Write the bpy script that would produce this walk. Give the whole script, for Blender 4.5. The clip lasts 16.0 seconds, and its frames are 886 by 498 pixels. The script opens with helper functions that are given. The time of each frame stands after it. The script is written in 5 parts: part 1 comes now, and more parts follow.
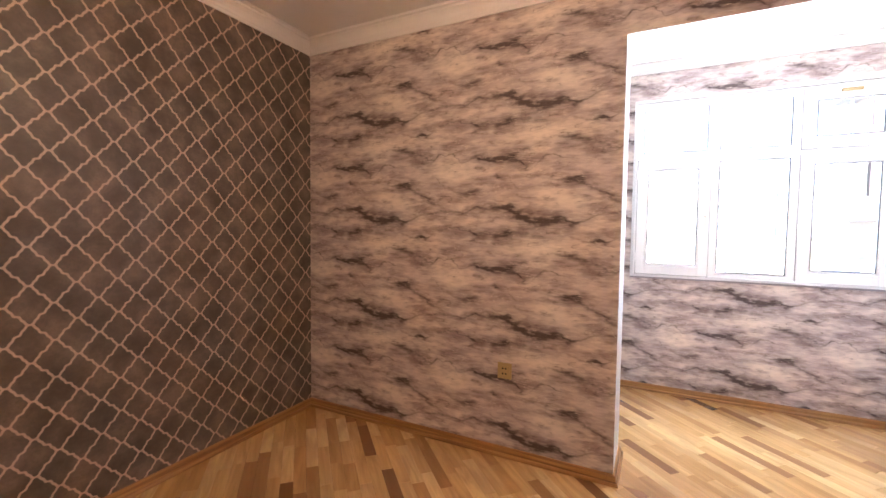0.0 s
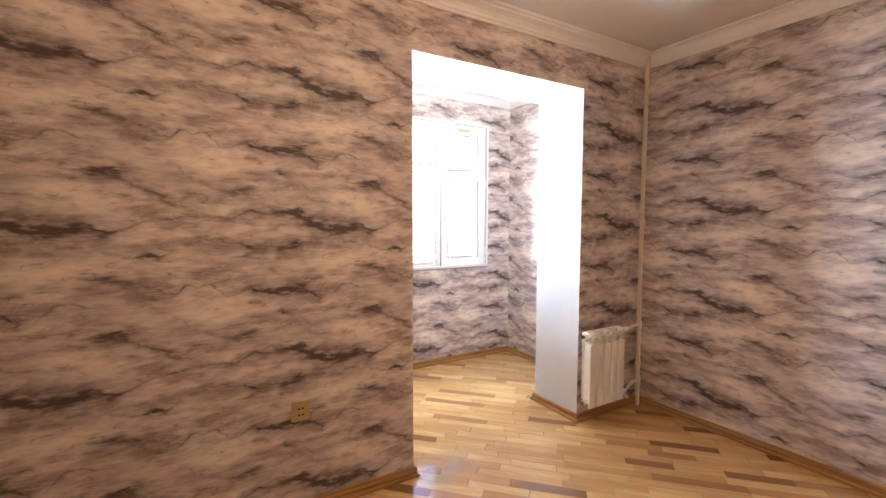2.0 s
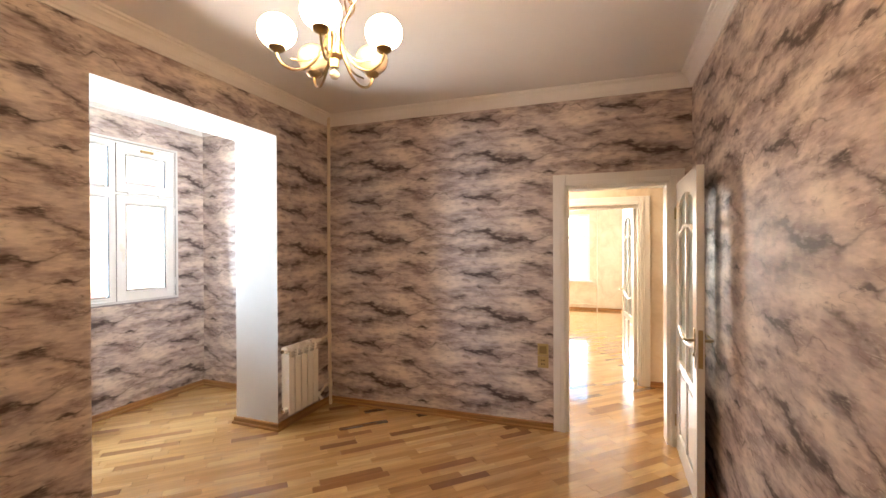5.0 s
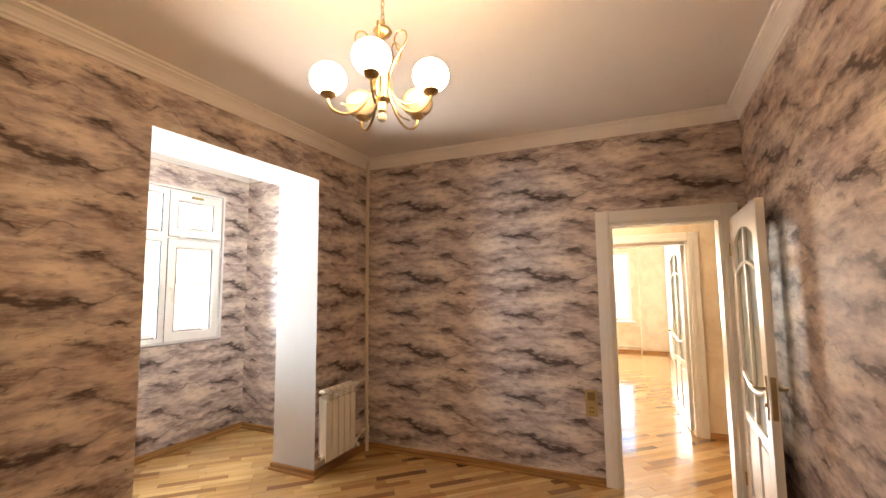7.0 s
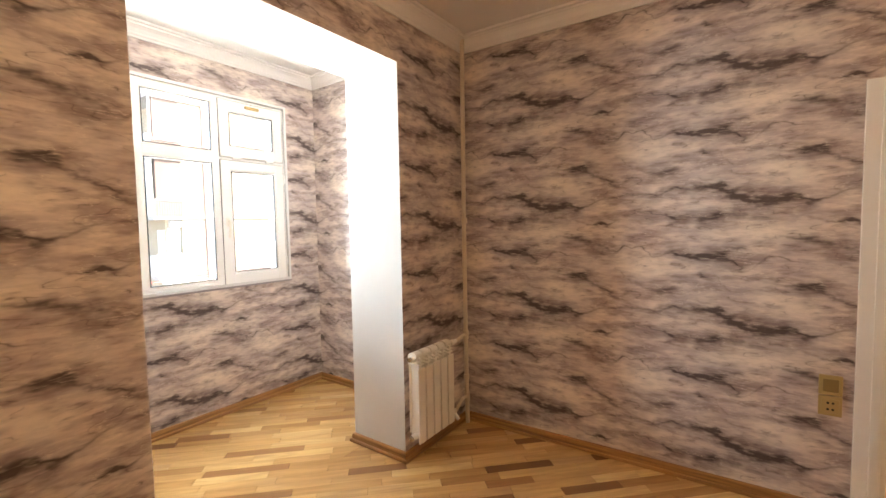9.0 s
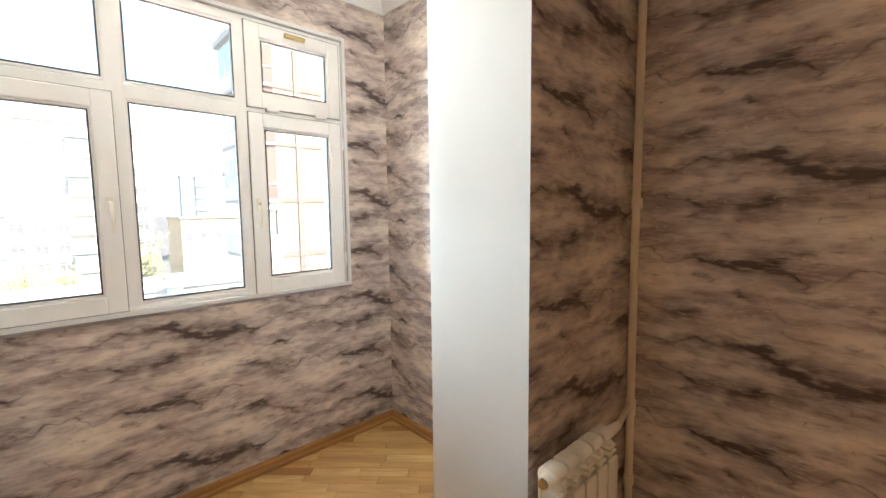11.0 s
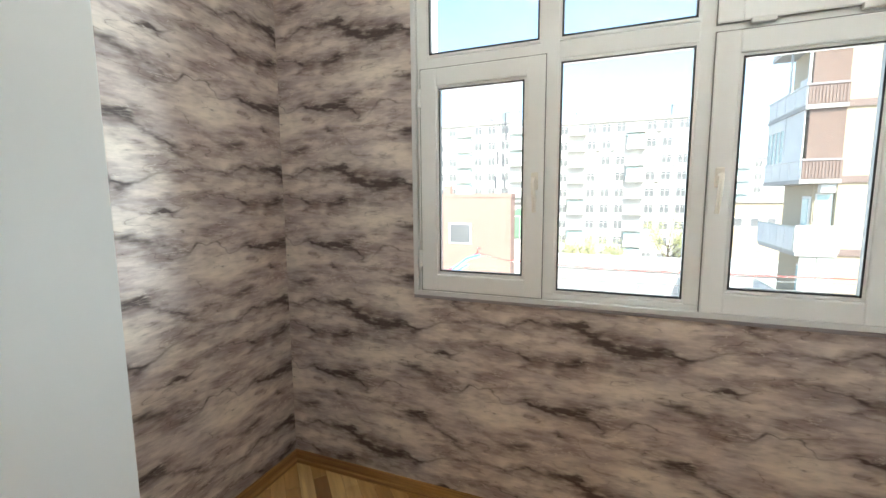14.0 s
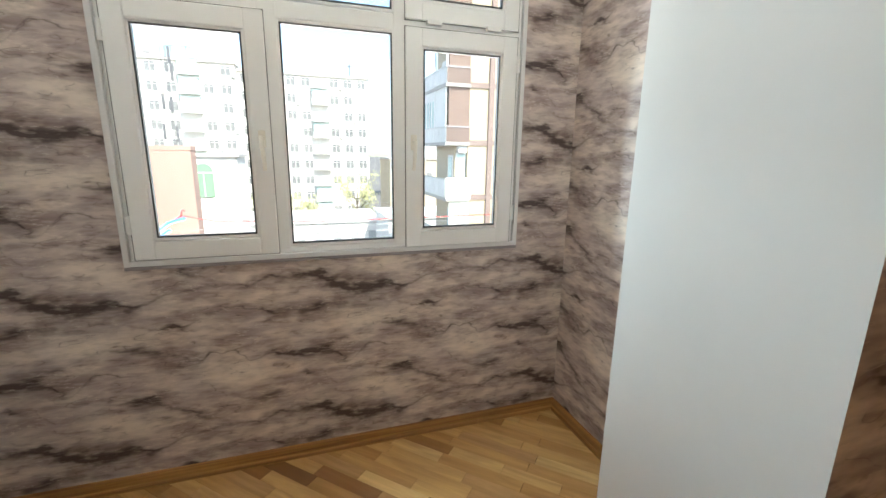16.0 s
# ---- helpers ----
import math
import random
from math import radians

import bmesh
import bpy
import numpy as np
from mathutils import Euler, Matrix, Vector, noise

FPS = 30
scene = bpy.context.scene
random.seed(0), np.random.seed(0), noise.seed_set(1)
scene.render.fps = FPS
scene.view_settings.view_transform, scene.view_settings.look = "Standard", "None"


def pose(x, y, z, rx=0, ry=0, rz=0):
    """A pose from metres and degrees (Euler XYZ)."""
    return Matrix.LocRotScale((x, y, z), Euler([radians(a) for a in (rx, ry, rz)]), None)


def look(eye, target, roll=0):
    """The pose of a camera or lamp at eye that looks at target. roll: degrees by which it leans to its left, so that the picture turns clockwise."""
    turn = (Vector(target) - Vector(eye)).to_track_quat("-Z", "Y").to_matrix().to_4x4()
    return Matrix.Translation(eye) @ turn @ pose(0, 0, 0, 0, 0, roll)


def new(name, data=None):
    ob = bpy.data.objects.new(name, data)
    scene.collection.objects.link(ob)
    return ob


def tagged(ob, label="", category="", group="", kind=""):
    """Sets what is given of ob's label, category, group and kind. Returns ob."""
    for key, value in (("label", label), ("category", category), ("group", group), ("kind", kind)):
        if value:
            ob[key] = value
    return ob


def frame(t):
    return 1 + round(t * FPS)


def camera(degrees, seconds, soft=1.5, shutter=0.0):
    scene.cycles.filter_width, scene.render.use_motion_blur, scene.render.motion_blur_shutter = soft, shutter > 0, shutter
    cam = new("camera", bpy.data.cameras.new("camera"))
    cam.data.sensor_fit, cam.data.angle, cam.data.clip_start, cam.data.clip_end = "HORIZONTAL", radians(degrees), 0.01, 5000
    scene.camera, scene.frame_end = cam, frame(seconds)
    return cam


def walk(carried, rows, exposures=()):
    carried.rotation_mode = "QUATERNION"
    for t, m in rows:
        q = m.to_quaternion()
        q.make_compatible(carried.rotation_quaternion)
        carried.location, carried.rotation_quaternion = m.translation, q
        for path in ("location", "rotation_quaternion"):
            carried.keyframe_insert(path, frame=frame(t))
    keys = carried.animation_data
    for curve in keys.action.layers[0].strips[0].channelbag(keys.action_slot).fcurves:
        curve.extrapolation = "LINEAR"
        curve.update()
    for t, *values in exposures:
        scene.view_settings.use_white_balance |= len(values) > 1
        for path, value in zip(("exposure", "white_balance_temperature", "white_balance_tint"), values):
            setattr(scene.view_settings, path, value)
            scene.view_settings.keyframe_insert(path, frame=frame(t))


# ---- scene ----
cam = camera(92.7, 16.0)
PATH = [
    (0, (0.291, 0.691, 1.431), (-0.61, 2.473, 1.33), 0.7),
    (0.5, (-0.053, 0.785, 1.475), (-0.51, 2.729, 1.368), 0.4),
    (1, (-0.401, 0.812, 1.506), (-0.353, 2.808, 1.387), 0.3),
    (1.5, (-0.697, 0.94, 1.483), (-0.11, 2.848, 1.364), 0.1),
    (2, (-0.955, 0.997, 1.516), (0.047, 2.723, 1.385), 0.1),
    (2.5, (-1.195, 0.922, 1.511), (0.131, 2.414, 1.383), -0.2),
    (3, (-1.28, 0.771, 1.499), (0.288, 2.005, 1.366), -0.5),
    (3.5, (-1.303, 0.647, 1.489), (0.411, 1.668, 1.342), -0.9),
    (4, (-1.294, 0.598, 1.5), (0.521, 1.421, 1.335), -1.0),
    (6.5, (-1.366, 0.664, 1.556), (0.473, 1.428, 1.743), -0.4),
    (7, (-1.296, 0.692, 1.532), (0.505, 1.542, 1.714), -0.6),
    (7.5, (-1.139, 0.826, 1.516), (0.633, 1.752, 1.547), -0.6),
    (8, (-0.965, 1.015, 1.515), (0.774, 2.001, 1.453), -0.6),
    (8.5, (-0.698, 1.212, 1.512), (0.996, 2.271, 1.414), -0.7),
    (9, (-0.47, 1.467, 1.494), (1.154, 2.628, 1.377), -1.0),
    (11.5, (0.585, 2.598, 1.502), (1.729, 4.228, 1.317), -1.2),
    (12, (0.688, 2.74, 1.475), (1.485, 4.568, 1.314), -2.0),
    (12.5, (0.767, 2.919, 1.486), (1.195, 4.867, 1.33), -1.8),
    (13, (0.852, 3.025, 1.489), (0.907, 5.018, 1.341), -1.3),
    (13.5, (0.903, 3.054, 1.476), (0.506, 5.008, 1.326), -0.8),
    (14, (0.938, 3.058, 1.472), (0.205, 4.904, 1.233), -0.4),
    (14.5, (0.942, 3.047, 1.454), (0.15, 4.835, 1.036), -0.1),
    (15, (0.914, 3.011, 1.435), (0.262, 4.844, 0.97), 0.4),
    (15.5, (0.801, 2.939, 1.48), (0.829, 4.875, 0.978), 0.8),
    (16, (0.793, 2.866, 1.488), (1.404, 4.719, 1.05), 0.8),
]
EXPOSURES = [(0, 3.85, 5750, 17), (2.0, 3.72, 5900, 13), (4.2, 3.5, 6050, 10), (6.5, 3.3, 7050, 12), (9.2, 3.42, 6950, 10), (11.3, 2.75, 6750, 6), (12.5, 2.45, 6550, 3), (14.5, 2.45, 6400, 1), (16, 2.4, 6500, 2)]
FILL_TOP, FILL_WEST, FILL_EAST, FILL_LOW, FILL_YARD, FILL_FAR, GLOBE_POWER, HALL_POWER = 45.0, 430.0, 440.0, 55.0, 820.0, 25.0, 9.2, 17.0
walk(cam, [(t, look(eye, target, roll)) for t, eye, target, roll in PATH], EXPOSURES)

# ---- world and sun ----
SUN_EL, SUN_AZ = 46.0, 158.0   # the sun stands behind the building, south-east of the bay
world = bpy.data.worlds.new("world")
scene.world = world
world.use_nodes = True
wn, wl = world.node_tree.nodes, world.node_tree.links
wn.clear()
sky = wn.new("ShaderNodeTexSky")
sky.sky_type, sky.sun_disc = "NISHITA", False
sky.sun_elevation, sky.sun_rotation = radians(SUN_EL), radians(SUN_AZ)
sky.air_density, sky.dust_density, sky.ozone_density = 1.0, 1.2, 1.0
wbg = wn.new("ShaderNodeBackground")
wbg.inputs["Strength"].default_value = 0.085
wout = wn.new("ShaderNodeOutputWorld")
wl.new(sky.outputs[0], wbg.inputs[0])
wl.new(wbg.outputs[0], wout.inputs[0])
sun = new("sun", bpy.data.lights.new("sun", "SUN"))
sun.data.energy, sun.data.angle, sun.data.color = 1.9, radians(0.5), (1.0, 0.95, 0.87)
sa, se = radians(SUN_AZ), radians(SUN_EL)
sun_dir = Vector((math.sin(sa) * math.cos(se), math.cos(sa) * math.cos(se), math.sin(se)))
sun.matrix_world = look(sun_dir * 60, (0, 0, 0))


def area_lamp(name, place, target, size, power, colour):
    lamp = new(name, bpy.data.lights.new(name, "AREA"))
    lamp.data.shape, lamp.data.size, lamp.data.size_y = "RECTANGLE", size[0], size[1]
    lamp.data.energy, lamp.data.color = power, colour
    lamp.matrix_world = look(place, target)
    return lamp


# added fill lamps, unseen, for sky and sunlit yard light round the bay window
area_lamp("sky_fill_above", (1.0, 6.5, 4.6), (1.0, 4.2, 1.3), (3.4, 1.6), FILL_TOP, (0.82, 0.93, 1.0))
area_lamp("sky_fill_west", (-4.7, 12.0, 2.3), (0.9, 4.4, 1.6), (2.8, 5.0), FILL_WEST, (0.74, 0.89, 1.0))
area_lamp("sky_fill_east", (9.2, 12.0, 2.5), (0.6, 4.0, 1.4), (2.6, 4.5), FILL_EAST, (0.78, 0.91, 1.0))
area_lamp("yard_fill_below", (1.0, 6.4, -0.5), (1.0, 4.3, 2.0), (3.4, 1.2), FILL_LOW, (0.92, 0.95, 0.96))
area_lamp("yard_fill", (1.0, 12.0, -3.1), (1.0, 4.85, 1.5), (8.0, 4.2), FILL_YARD, (1.0, 0.96, 0.90))
# added fill lamp in the unseen half of the far room's window
area_lamp("sky_fill_far_room", (9.46, 2.75, 1.5), (6.0, 2.0, 1.2), (1.1, 1.5), FILL_FAR, (1.0, 0.95, 0.86))


# ---- materials ----
def material(name):
    m = bpy.data.materials.new(name)
    m.use_nodes = True
    m.node_tree.nodes.clear()
    return m, m.node_tree.nodes, m.node_tree.links


class Net:
    """Short hand for node trees."""

    def __init__(self, name):
        self.m, self.n, self.l = material(name)

    def put(self, socket, value):
        if hasattr(value, "links") or hasattr(value, "is_linked"):
            self.l.new(value, socket)
        else:
            socket.default_value = value

    def math(self, op, a, b=None, c=None, clamp=False):
        nd = self.n.new("ShaderNodeMath")
        nd.operation, nd.use_clamp = op, clamp
        for i, v in enumerate((a, b, c)):
            if v is not None:
                self.put(nd.inputs[i], v)
        return nd.outputs[0]

    def add(self, a, b): return self.math("ADD", a, b)
    def sub(self, a, b): return self.math("SUBTRACT", a, b)
    def mul(self, a, b): return self.math("MULTIPLY", a, b)

    def xyz(self, x=0.0, y=0.0, z=0.0):
        nd = self.n.new("ShaderNodeCombineXYZ")
        for i, v in enumerate((x, y, z)):
            self.put(nd.inputs[i], v)
        return nd.outputs[0]

    def split(self, v):
        nd = self.n.new("ShaderNodeSeparateXYZ")
        self.l.new(v, nd.inputs[0])
        return nd.outputs

    def coord(self, kind):
        return self.n.new("ShaderNodeTexCoord").outputs[kind]

    def noise(self, v, scale=5.0, detail=3.0, rough=0.5, w=None, distort=0.0):
        nd = self.n.new("ShaderNodeTexNoise")
        if w is not None:
            nd.noise_dimensions = "4D"
            self.put(nd.inputs["W"], w)
        if v is not None:
            self.l.new(v, nd.inputs["Vector"])
        nd.inputs["Scale"].default_value = scale
        nd.inputs["Detail"].default_value = detail
        nd.inputs["Roughness"].default_value = rough
        nd.inputs["Distortion"].default_value = distort
        return nd.outputs["Fac"]

    def ramp(self, fac, stops, smooth=False):
        nd = self.n.new("ShaderNodeValToRGB")
        cr = nd.color_ramp
        cr.interpolation = "EASE" if smooth else "LINEAR"
        while len(cr.elements) < len(stops):
            cr.elements.new(0.5)
        for e, (p, c) in zip(cr.elements, stops):
            e.position = p
            e.color = (c[0], c[1], c[2], 1.0) if not isinstance(c, (int, float)) else (c, c, c, 1.0)
        self.put(nd.inputs[0], fac)
        return nd.outputs[0]

    def mix(self, fac, a, b, mode="MIX"):
        nd = self.n.new("ShaderNodeMix")
        nd.data_type, nd.blend_type = "RGBA", mode
        self.put(nd.inputs[0], fac)
        for s, v in ((nd.inputs[6], a), (nd.inputs[7], b)):
            if isinstance(v, tuple):
                s.default_value = (v[0], v[1], v[2], 1.0)
            else:
                self.l.new(v, s)
        return nd.outputs[2]

    def bump(self, height, strength=0.3, distance=0.002):
        nd = self.n.new("ShaderNodeBump")
        nd.inputs["Strength"].default_value = strength
        nd.inputs["Distance"].default_value = distance
        self.l.new(height, nd.inputs["Height"])
        return nd.outputs[0]

    def done(self, colour, rough=0.5, metal=0.0, normal=None, emit=None, power=0.0, spec=None, coat=0.0):
        b = self.n.new("ShaderNodeBsdfPrincipled")
        if isinstance(colour, tuple):
            b.inputs["Base Color"].default_value = (colour[0], colour[1], colour[2], 1.0)
        else:
            self.l.new(colour, b.inputs["Base Color"])
        self.put(b.inputs["Roughness"], rough)
        self.put(b.inputs["Metallic"], metal)
        if normal is not None:
            self.l.new(normal, b.inputs["Normal"])
        if emit:
            b.inputs["Emission Color"].default_value = (emit[0], emit[1], emit[2], 1.0)
            b.inputs["Emission Strength"].default_value = power
        if spec is not None:
            b.inputs["Specular IOR Level"].default_value = spec
        if coat:
            b.inputs["Coat Weight"].default_value = coat
            b.inputs["Coat Roughness"].default_value = 0.05
        out = self.n.new("ShaderNodeOutputMaterial")
        self.l.new(b.outputs[0], out.inputs[0])
        return self.m


def plain(name, colour, rough=0.5, metal=0.0, vary=0.08, scale=6.0, bumpy=0.05, spec=None):
    """One colour with slight blotches and a fine relief."""
    k = Net(name)
    co = k.coord("Object")
    f = k.noise(co, scale, 4.0, 0.6)
    dark = tuple(c * (1 - vary) for c in colour)
    light = tuple(min(1.0, c * (1 + vary * 0.6)) for c in colour)
    col = k.ramp(f, [(0.3, dark), (0.7, light)])
    fine = k.noise(co, scale * 25, 2.0, 0.6)
    return k.done(col, rough, metal, k.bump(fine, bumpy, 0.001) if bumpy else None, spec=spec)


def wallpaper_marble():
    """Printed wallpaper: a tile of brush-like marble strokes that repeats along and up the wall. UV is in tiles,
    with the crest of the pale cloud at the origin."""
    k = Net("marble_wallpaper")
    u0, v0, _ = k.split(k.coord("UV"))
    tau = 2 * math.pi
    cu, su = k.math("COSINE", k.mul(u0, tau)), k.math("SINE", k.mul(u0, tau))
    cv, sv = k.math("COSINE", k.mul(v0, tau)), k.math("SINE", k.mul(v0, tau))

    def ring(ru, rv, detail, rough, shift):
        return k.noise(k.xyz(k.add(k.mul(cu, ru), shift), k.mul(su, ru), k.mul(cv, rv)), 1.0, detail, rough, w=k.mul(sv, rv))

    w1 = ring(1.6, 1.2, 2.0, 0.5, 3.1)
    w2 = ring(2.6, 3.0, 2.5, 0.5, 7.7)
    streak = ring(1.0, 2.2, 3.0, 0.48, 1.3)
    fine = ring(2.6, 4.4, 2.0, 0.45, 5.9)
    lines = ring(0.8, 2.6, 4.0, 0.55, 9.2)
    fibre = ring(3.6, 9.0, 2.5, 0.5, 21.0)
    smoke = ring(1.7, 2.9, 3.0, 0.5, 13.4)
    tint = ring(0.9, 1.4, 3.0, 0.5, 17.7)
    u = k.add(u0, k.add(k.mul(k.sub(w2, 0.5), 0.06), k.mul(k.sub(fine, 0.5), 0.035)))
    v = k.add(v0, k.add(k.mul(k.sub(w1, 0.5), 0.03), k.add(k.mul(k.sub(w2, 0.5), 0.085), k.mul(k.sub(fine, 0.5), 0.040))))
    uf = k.math("FRACT", u)

    def stroke(stops):
        """One brushed line across the tile. stops: (along, height, breadth, strength)."""
        nd = k.n.new("ShaderNodeValToRGB")
        cr = nd.color_ramp
        cr.interpolation = "CARDINAL"
        while len(cr.elements) < len(stops):
            cr.elements.new(0.5)
        for e, (p, h, t, q) in zip(cr.elements, stops):
            e.position, e.color = p, (h + 0.5, t * 5.0, q, 1.0)
        k.l.new(uf, nd.inputs[0])
        r, g, b = k.split(nd.outputs[0])
        sd = k.math("WRAP", k.sub(v, k.sub(r, 0.5)), -0.5, 0.5)
        q = k.math("DIVIDE", k.math("ABSOLUTE", sd), k.math("MAXIMUM", k.mul(g, 0.2), 0.014))
        core = k.math("MULTIPLY_ADD", q, -2.1, 1.15, clamp=True)
        halo = k.math("MULTIPLY_ADD", q, -0.45, 1.0, clamp=True)
        return k.mul(k.math("MAXIMUM", b, 0.0), k.math("MULTIPLY_ADD", core, 0.74, k.mul(halo, 0.40)))

    def patch(c, length, thick, slope, power):
        du = k.math("WRAP", k.sub(u, c[0]), -0.5, 0.5)
        dv = k.math("WRAP", k.sub(k.sub(v, c[1]), k.mul(du, slope)), -0.5, 0.5)
        a, t = k.mul(du, 1.0 / length), k.mul(dv, 1.0 / thick)
        return k.mul(k.math("SUBTRACT", 1.0, k.add(k.mul(a, a), k.mul(t, t)), clamp=True), power)

    def most(rows, make):
        top = None
        for row in rows:
            q = make(*row)
            top = q if top is None else k.math("MAXIMUM", top, q)
        return top

    long_wave = [(0.0, 0.465, 0.028, 0.42), (0.10, 0.455, 0.028, 0.5), (0.16, 0.50, 0.04, 0.6), (0.24, 0.535, 0.045, 0.62), (0.32, 0.545, 0.06, 0.8),
                 (0.38, 0.46, 0.09, 1.0), (0.46, 0.39, 0.10, 1.05), (0.55, 0.372, 0.085, 1.05), (0.63, 0.385, 0.065, 0.9), (0.69, 0.35, 0.045, 0.9),
                 (0.73, 0.37, 0.028, 0.6), (0.80, 0.42, 0.024, 0.45), (0.86, 0.445, 0.02, 0.15), (0.93, 0.46, 0.028, 0.32), (1.0, 0.465, 0.028, 0.42)]
    crest = [(0.0, 0.012, 0.022, 0.55), (0.05, -0.045, 0.022, 0.5), (0.10, -0.075, 0.02, 0.3), (0.14, -0.03, 0.03, 0.35), (0.17, -0.03, 0.045, 0.95),
             (0.24, -0.065, 0.055, 1.1), (0.30, -0.075, 0.055, 1.1), (0.35, -0.06, 0.055, 0.9), (0.40, -0.10, 0.05, 0.75), (0.46, -0.165, 0.03, 0.5),
             (0.50, -0.13, 0.02, 0.15), (0.55, -0.05, 0.02, 0.5), (0.62, -0.07, 0.025, 0.5), (0.68, -0.09, 0.02, 0.1), (0.80, -0.05, 0.05, 0.2),
             (0.88, -0.06, 0.06, 0.45), (0.91, -0.03, 0.035, 0.6), (0.935, 0.012, 0.025, 0.65), (0.965, -0.012, 0.022, 0.55), (1.0, 0.012, 0.022, 0.55)]
    under = [(0.0, 0.30, 0.02, 0.3), (0.06, 0.30, 0.02, 0.45), (0.12, 0.275, 0.03, 0.55), (0.16, 0.25, 0.045, 0.75), (0.22, 0.26, 0.05, 0.5),
             (0.30, 0.25, 0.05, 0.6), (0.36, 0.27, 0.05, 0.9), (0.42, 0.26, 0.04, 0.45), (0.50, 0.235, 0.05, 0.4), (0.58, 0.25, 0.04, 0.25),
             (0.70, 0.22, 0.03, 0.1), (0.77, 0.205, 0.025, 0.55), (0.81, 0.22, 0.035, 0.95), (0.85, 0.20, 0.03, 0.55), (0.90, 0.24, 0.02, 0.1), (1.0, 0.30, 0.02, 0.3)]
    low = [(0.0, -0.33, 0.03, 0.1), (0.08, -0.37, 0.05, 0.4), (0.13, -0.37, 0.06, 0.5), (0.20, -0.33, 0.03, 0.15), (0.27, -0.21, 0.02, 0.1),
           (0.30, -0.22, 0.03, 0.65), (0.33, -0.225, 0.03, 0.1), (0.50, -0.25, 0.03, 0.1), (0.60, -0.27, 0.035, 0.4), (0.67, -0.275, 0.055, 0.8),
           (0.74, -0.285, 0.055, 0.75), (0.78, -0.34, 0.05, 0.5), (0.84, -0.41, 0.05, 0.6), (0.90, -0.45, 0.045, 0.45), (0.96, -0.40, 0.03, 0.15), (1.0, -0.33, 0.03, 0.1)]
    fork = [(0.0, 0.10, 0.02, 0.0), (0.30, 0.02, 0.02, 0.0), (0.34, -0.03, 0.03, 0.5), (0.42, -0.01, 0.04, 0.4), (0.48, 0.03, 0.03, 0.1),
            (0.58, 0.09, 0.03, 0.2), (0.66, 0.075, 0.05, 0.55), (0.74, 0.05, 0.05, 0.5), (0.82, 0.0, 0.05, 0.45), (0.88, -0.04, 0.04, 0.3), (0.95, 0.08, 0.02, 0.0), (1.0, 0.10, 0.02, 0.0)]
    dark = most([(q,) for q in (long_wave, crest, under, low, fork)], stroke)
    smudge = most([((0.50, 0.42), 0.17, 0.075, -0.2, 0.85), ((0.27, 0.25), 0.22, 0.07, 0.0, 0.8), ((0.38, -0.06), 0.11, 0.09, -0.3, 0.75),
                   ((0.71, -0.28), 0.13, 0.06, 0.0, 0.75), ((0.12, -0.38), 0.13, 0.07, 0.0, 0.65), ((0.24, 0.49), 0.13, 0.06, 0.2, 0.55),
                   ((0.76, 0.04), 0.16, 0.07, -0.3, 0.55), ((0.95, 0.28), 0.15, 0.07, 0.0, 0.5), ((0.88, -0.43), 0.12, 0.06, -0.4, 0.5)], patch)
    pale = most([((0.02, -0.17), 0.17, 0.13, 0.0, 1.0), ((0.60, -0.405), 0.16, 0.085, -0.35, 1.0), ((0.55, 0.13), 0.30, 0.095, 0.06, 0.95),
                 ((0.90, 0.13), 0.12, 0.06, 0.2, 0.4), ((0.62, 0.53), 0.16, 0.07, -0.2, 0.6), ((0.34, -0.42), 0.13, 0.06, 0.1, 0.5), ((0.05, 0.38), 0.14, 0.05, 0.0, 0.4)], patch)
    base = k.ramp(streak, [(0.36, (0.43, 0.350, 0.330)), (0.46, (0.56, 0.465, 0.430)), (0.54, (0.67, 0.565, 0.512)), (0.62, (0.76, 0.655, 0.580))])
    base = k.mix(k.ramp(tint, [(0.42, 0.0), (0.60, 0.45)]), base, (0.50, 0.418, 0.412))
    base = k.mix(k.mul(pale, k.ramp(fine, [(0.34, 0.65), (0.58, 1.0)])), base, (0.84, 0.735, 0.635))
    haze = k.mul(k.ramp(smoke, [(0.36, 0.62), (0.48, 0.20), (0.57, 0.0)]), k.math("MULTIPLY_ADD", pale, -0.9, 1.0, clamp=True))
    base = k.mix(haze, base, (0.240, 0.165, 0.142))
    base = k.mix(k.mul(smudge, k.ramp(fine, [(0.38, 0.95), (0.60, 0.50)])), base, (0.200, 0.133, 0.114))
    ink = k.math("MINIMUM", k.mul(dark, k.mul(k.ramp(fine, [(0.38, 1.22), (0.60, 0.85)]), k.ramp(fibre, [(0.38, 1.12), (0.60, 0.88)]))), 0.94)
    col = k.mix(ink, base, (0.058, 0.037, 0.033))
    # long thin dark veins and pale feathers that follow the drift of the strokes
    drift = ring(0.8, 1.5, 2.5, 0.5, 15.3)
    vein = k.math("ABSOLUTE", k.sub(k.math("FRACT", k.mul(drift, 7.0)), 0.5))
    col = k.mix(k.mul(k.ramp(vein, [(0.0, 0.70), (0.025, 0.26), (0.12, 0.0)]), k.ramp(smoke, [(0.42, 1.0), (0.54, 0.05)])), col, (0.11, 0.072, 0.062))
    ridge = k.math("ABSOLUTE", k.sub(lines, 0.5))
    thin = k.mul(k.ramp(ridge, [(0.0, 1.0), (0.010, 0.0)]), k.ramp(fine, [(0.46, 0.0), (0.58, 0.55)]))
    col = k.mix(thin, col, (0.80, 0.71, 0.62))
    col = k.mix(k.ramp(fibre, [(0.38, 0.14), (0.50, 0.0)]), col, (0.14, 0.105, 0.098))
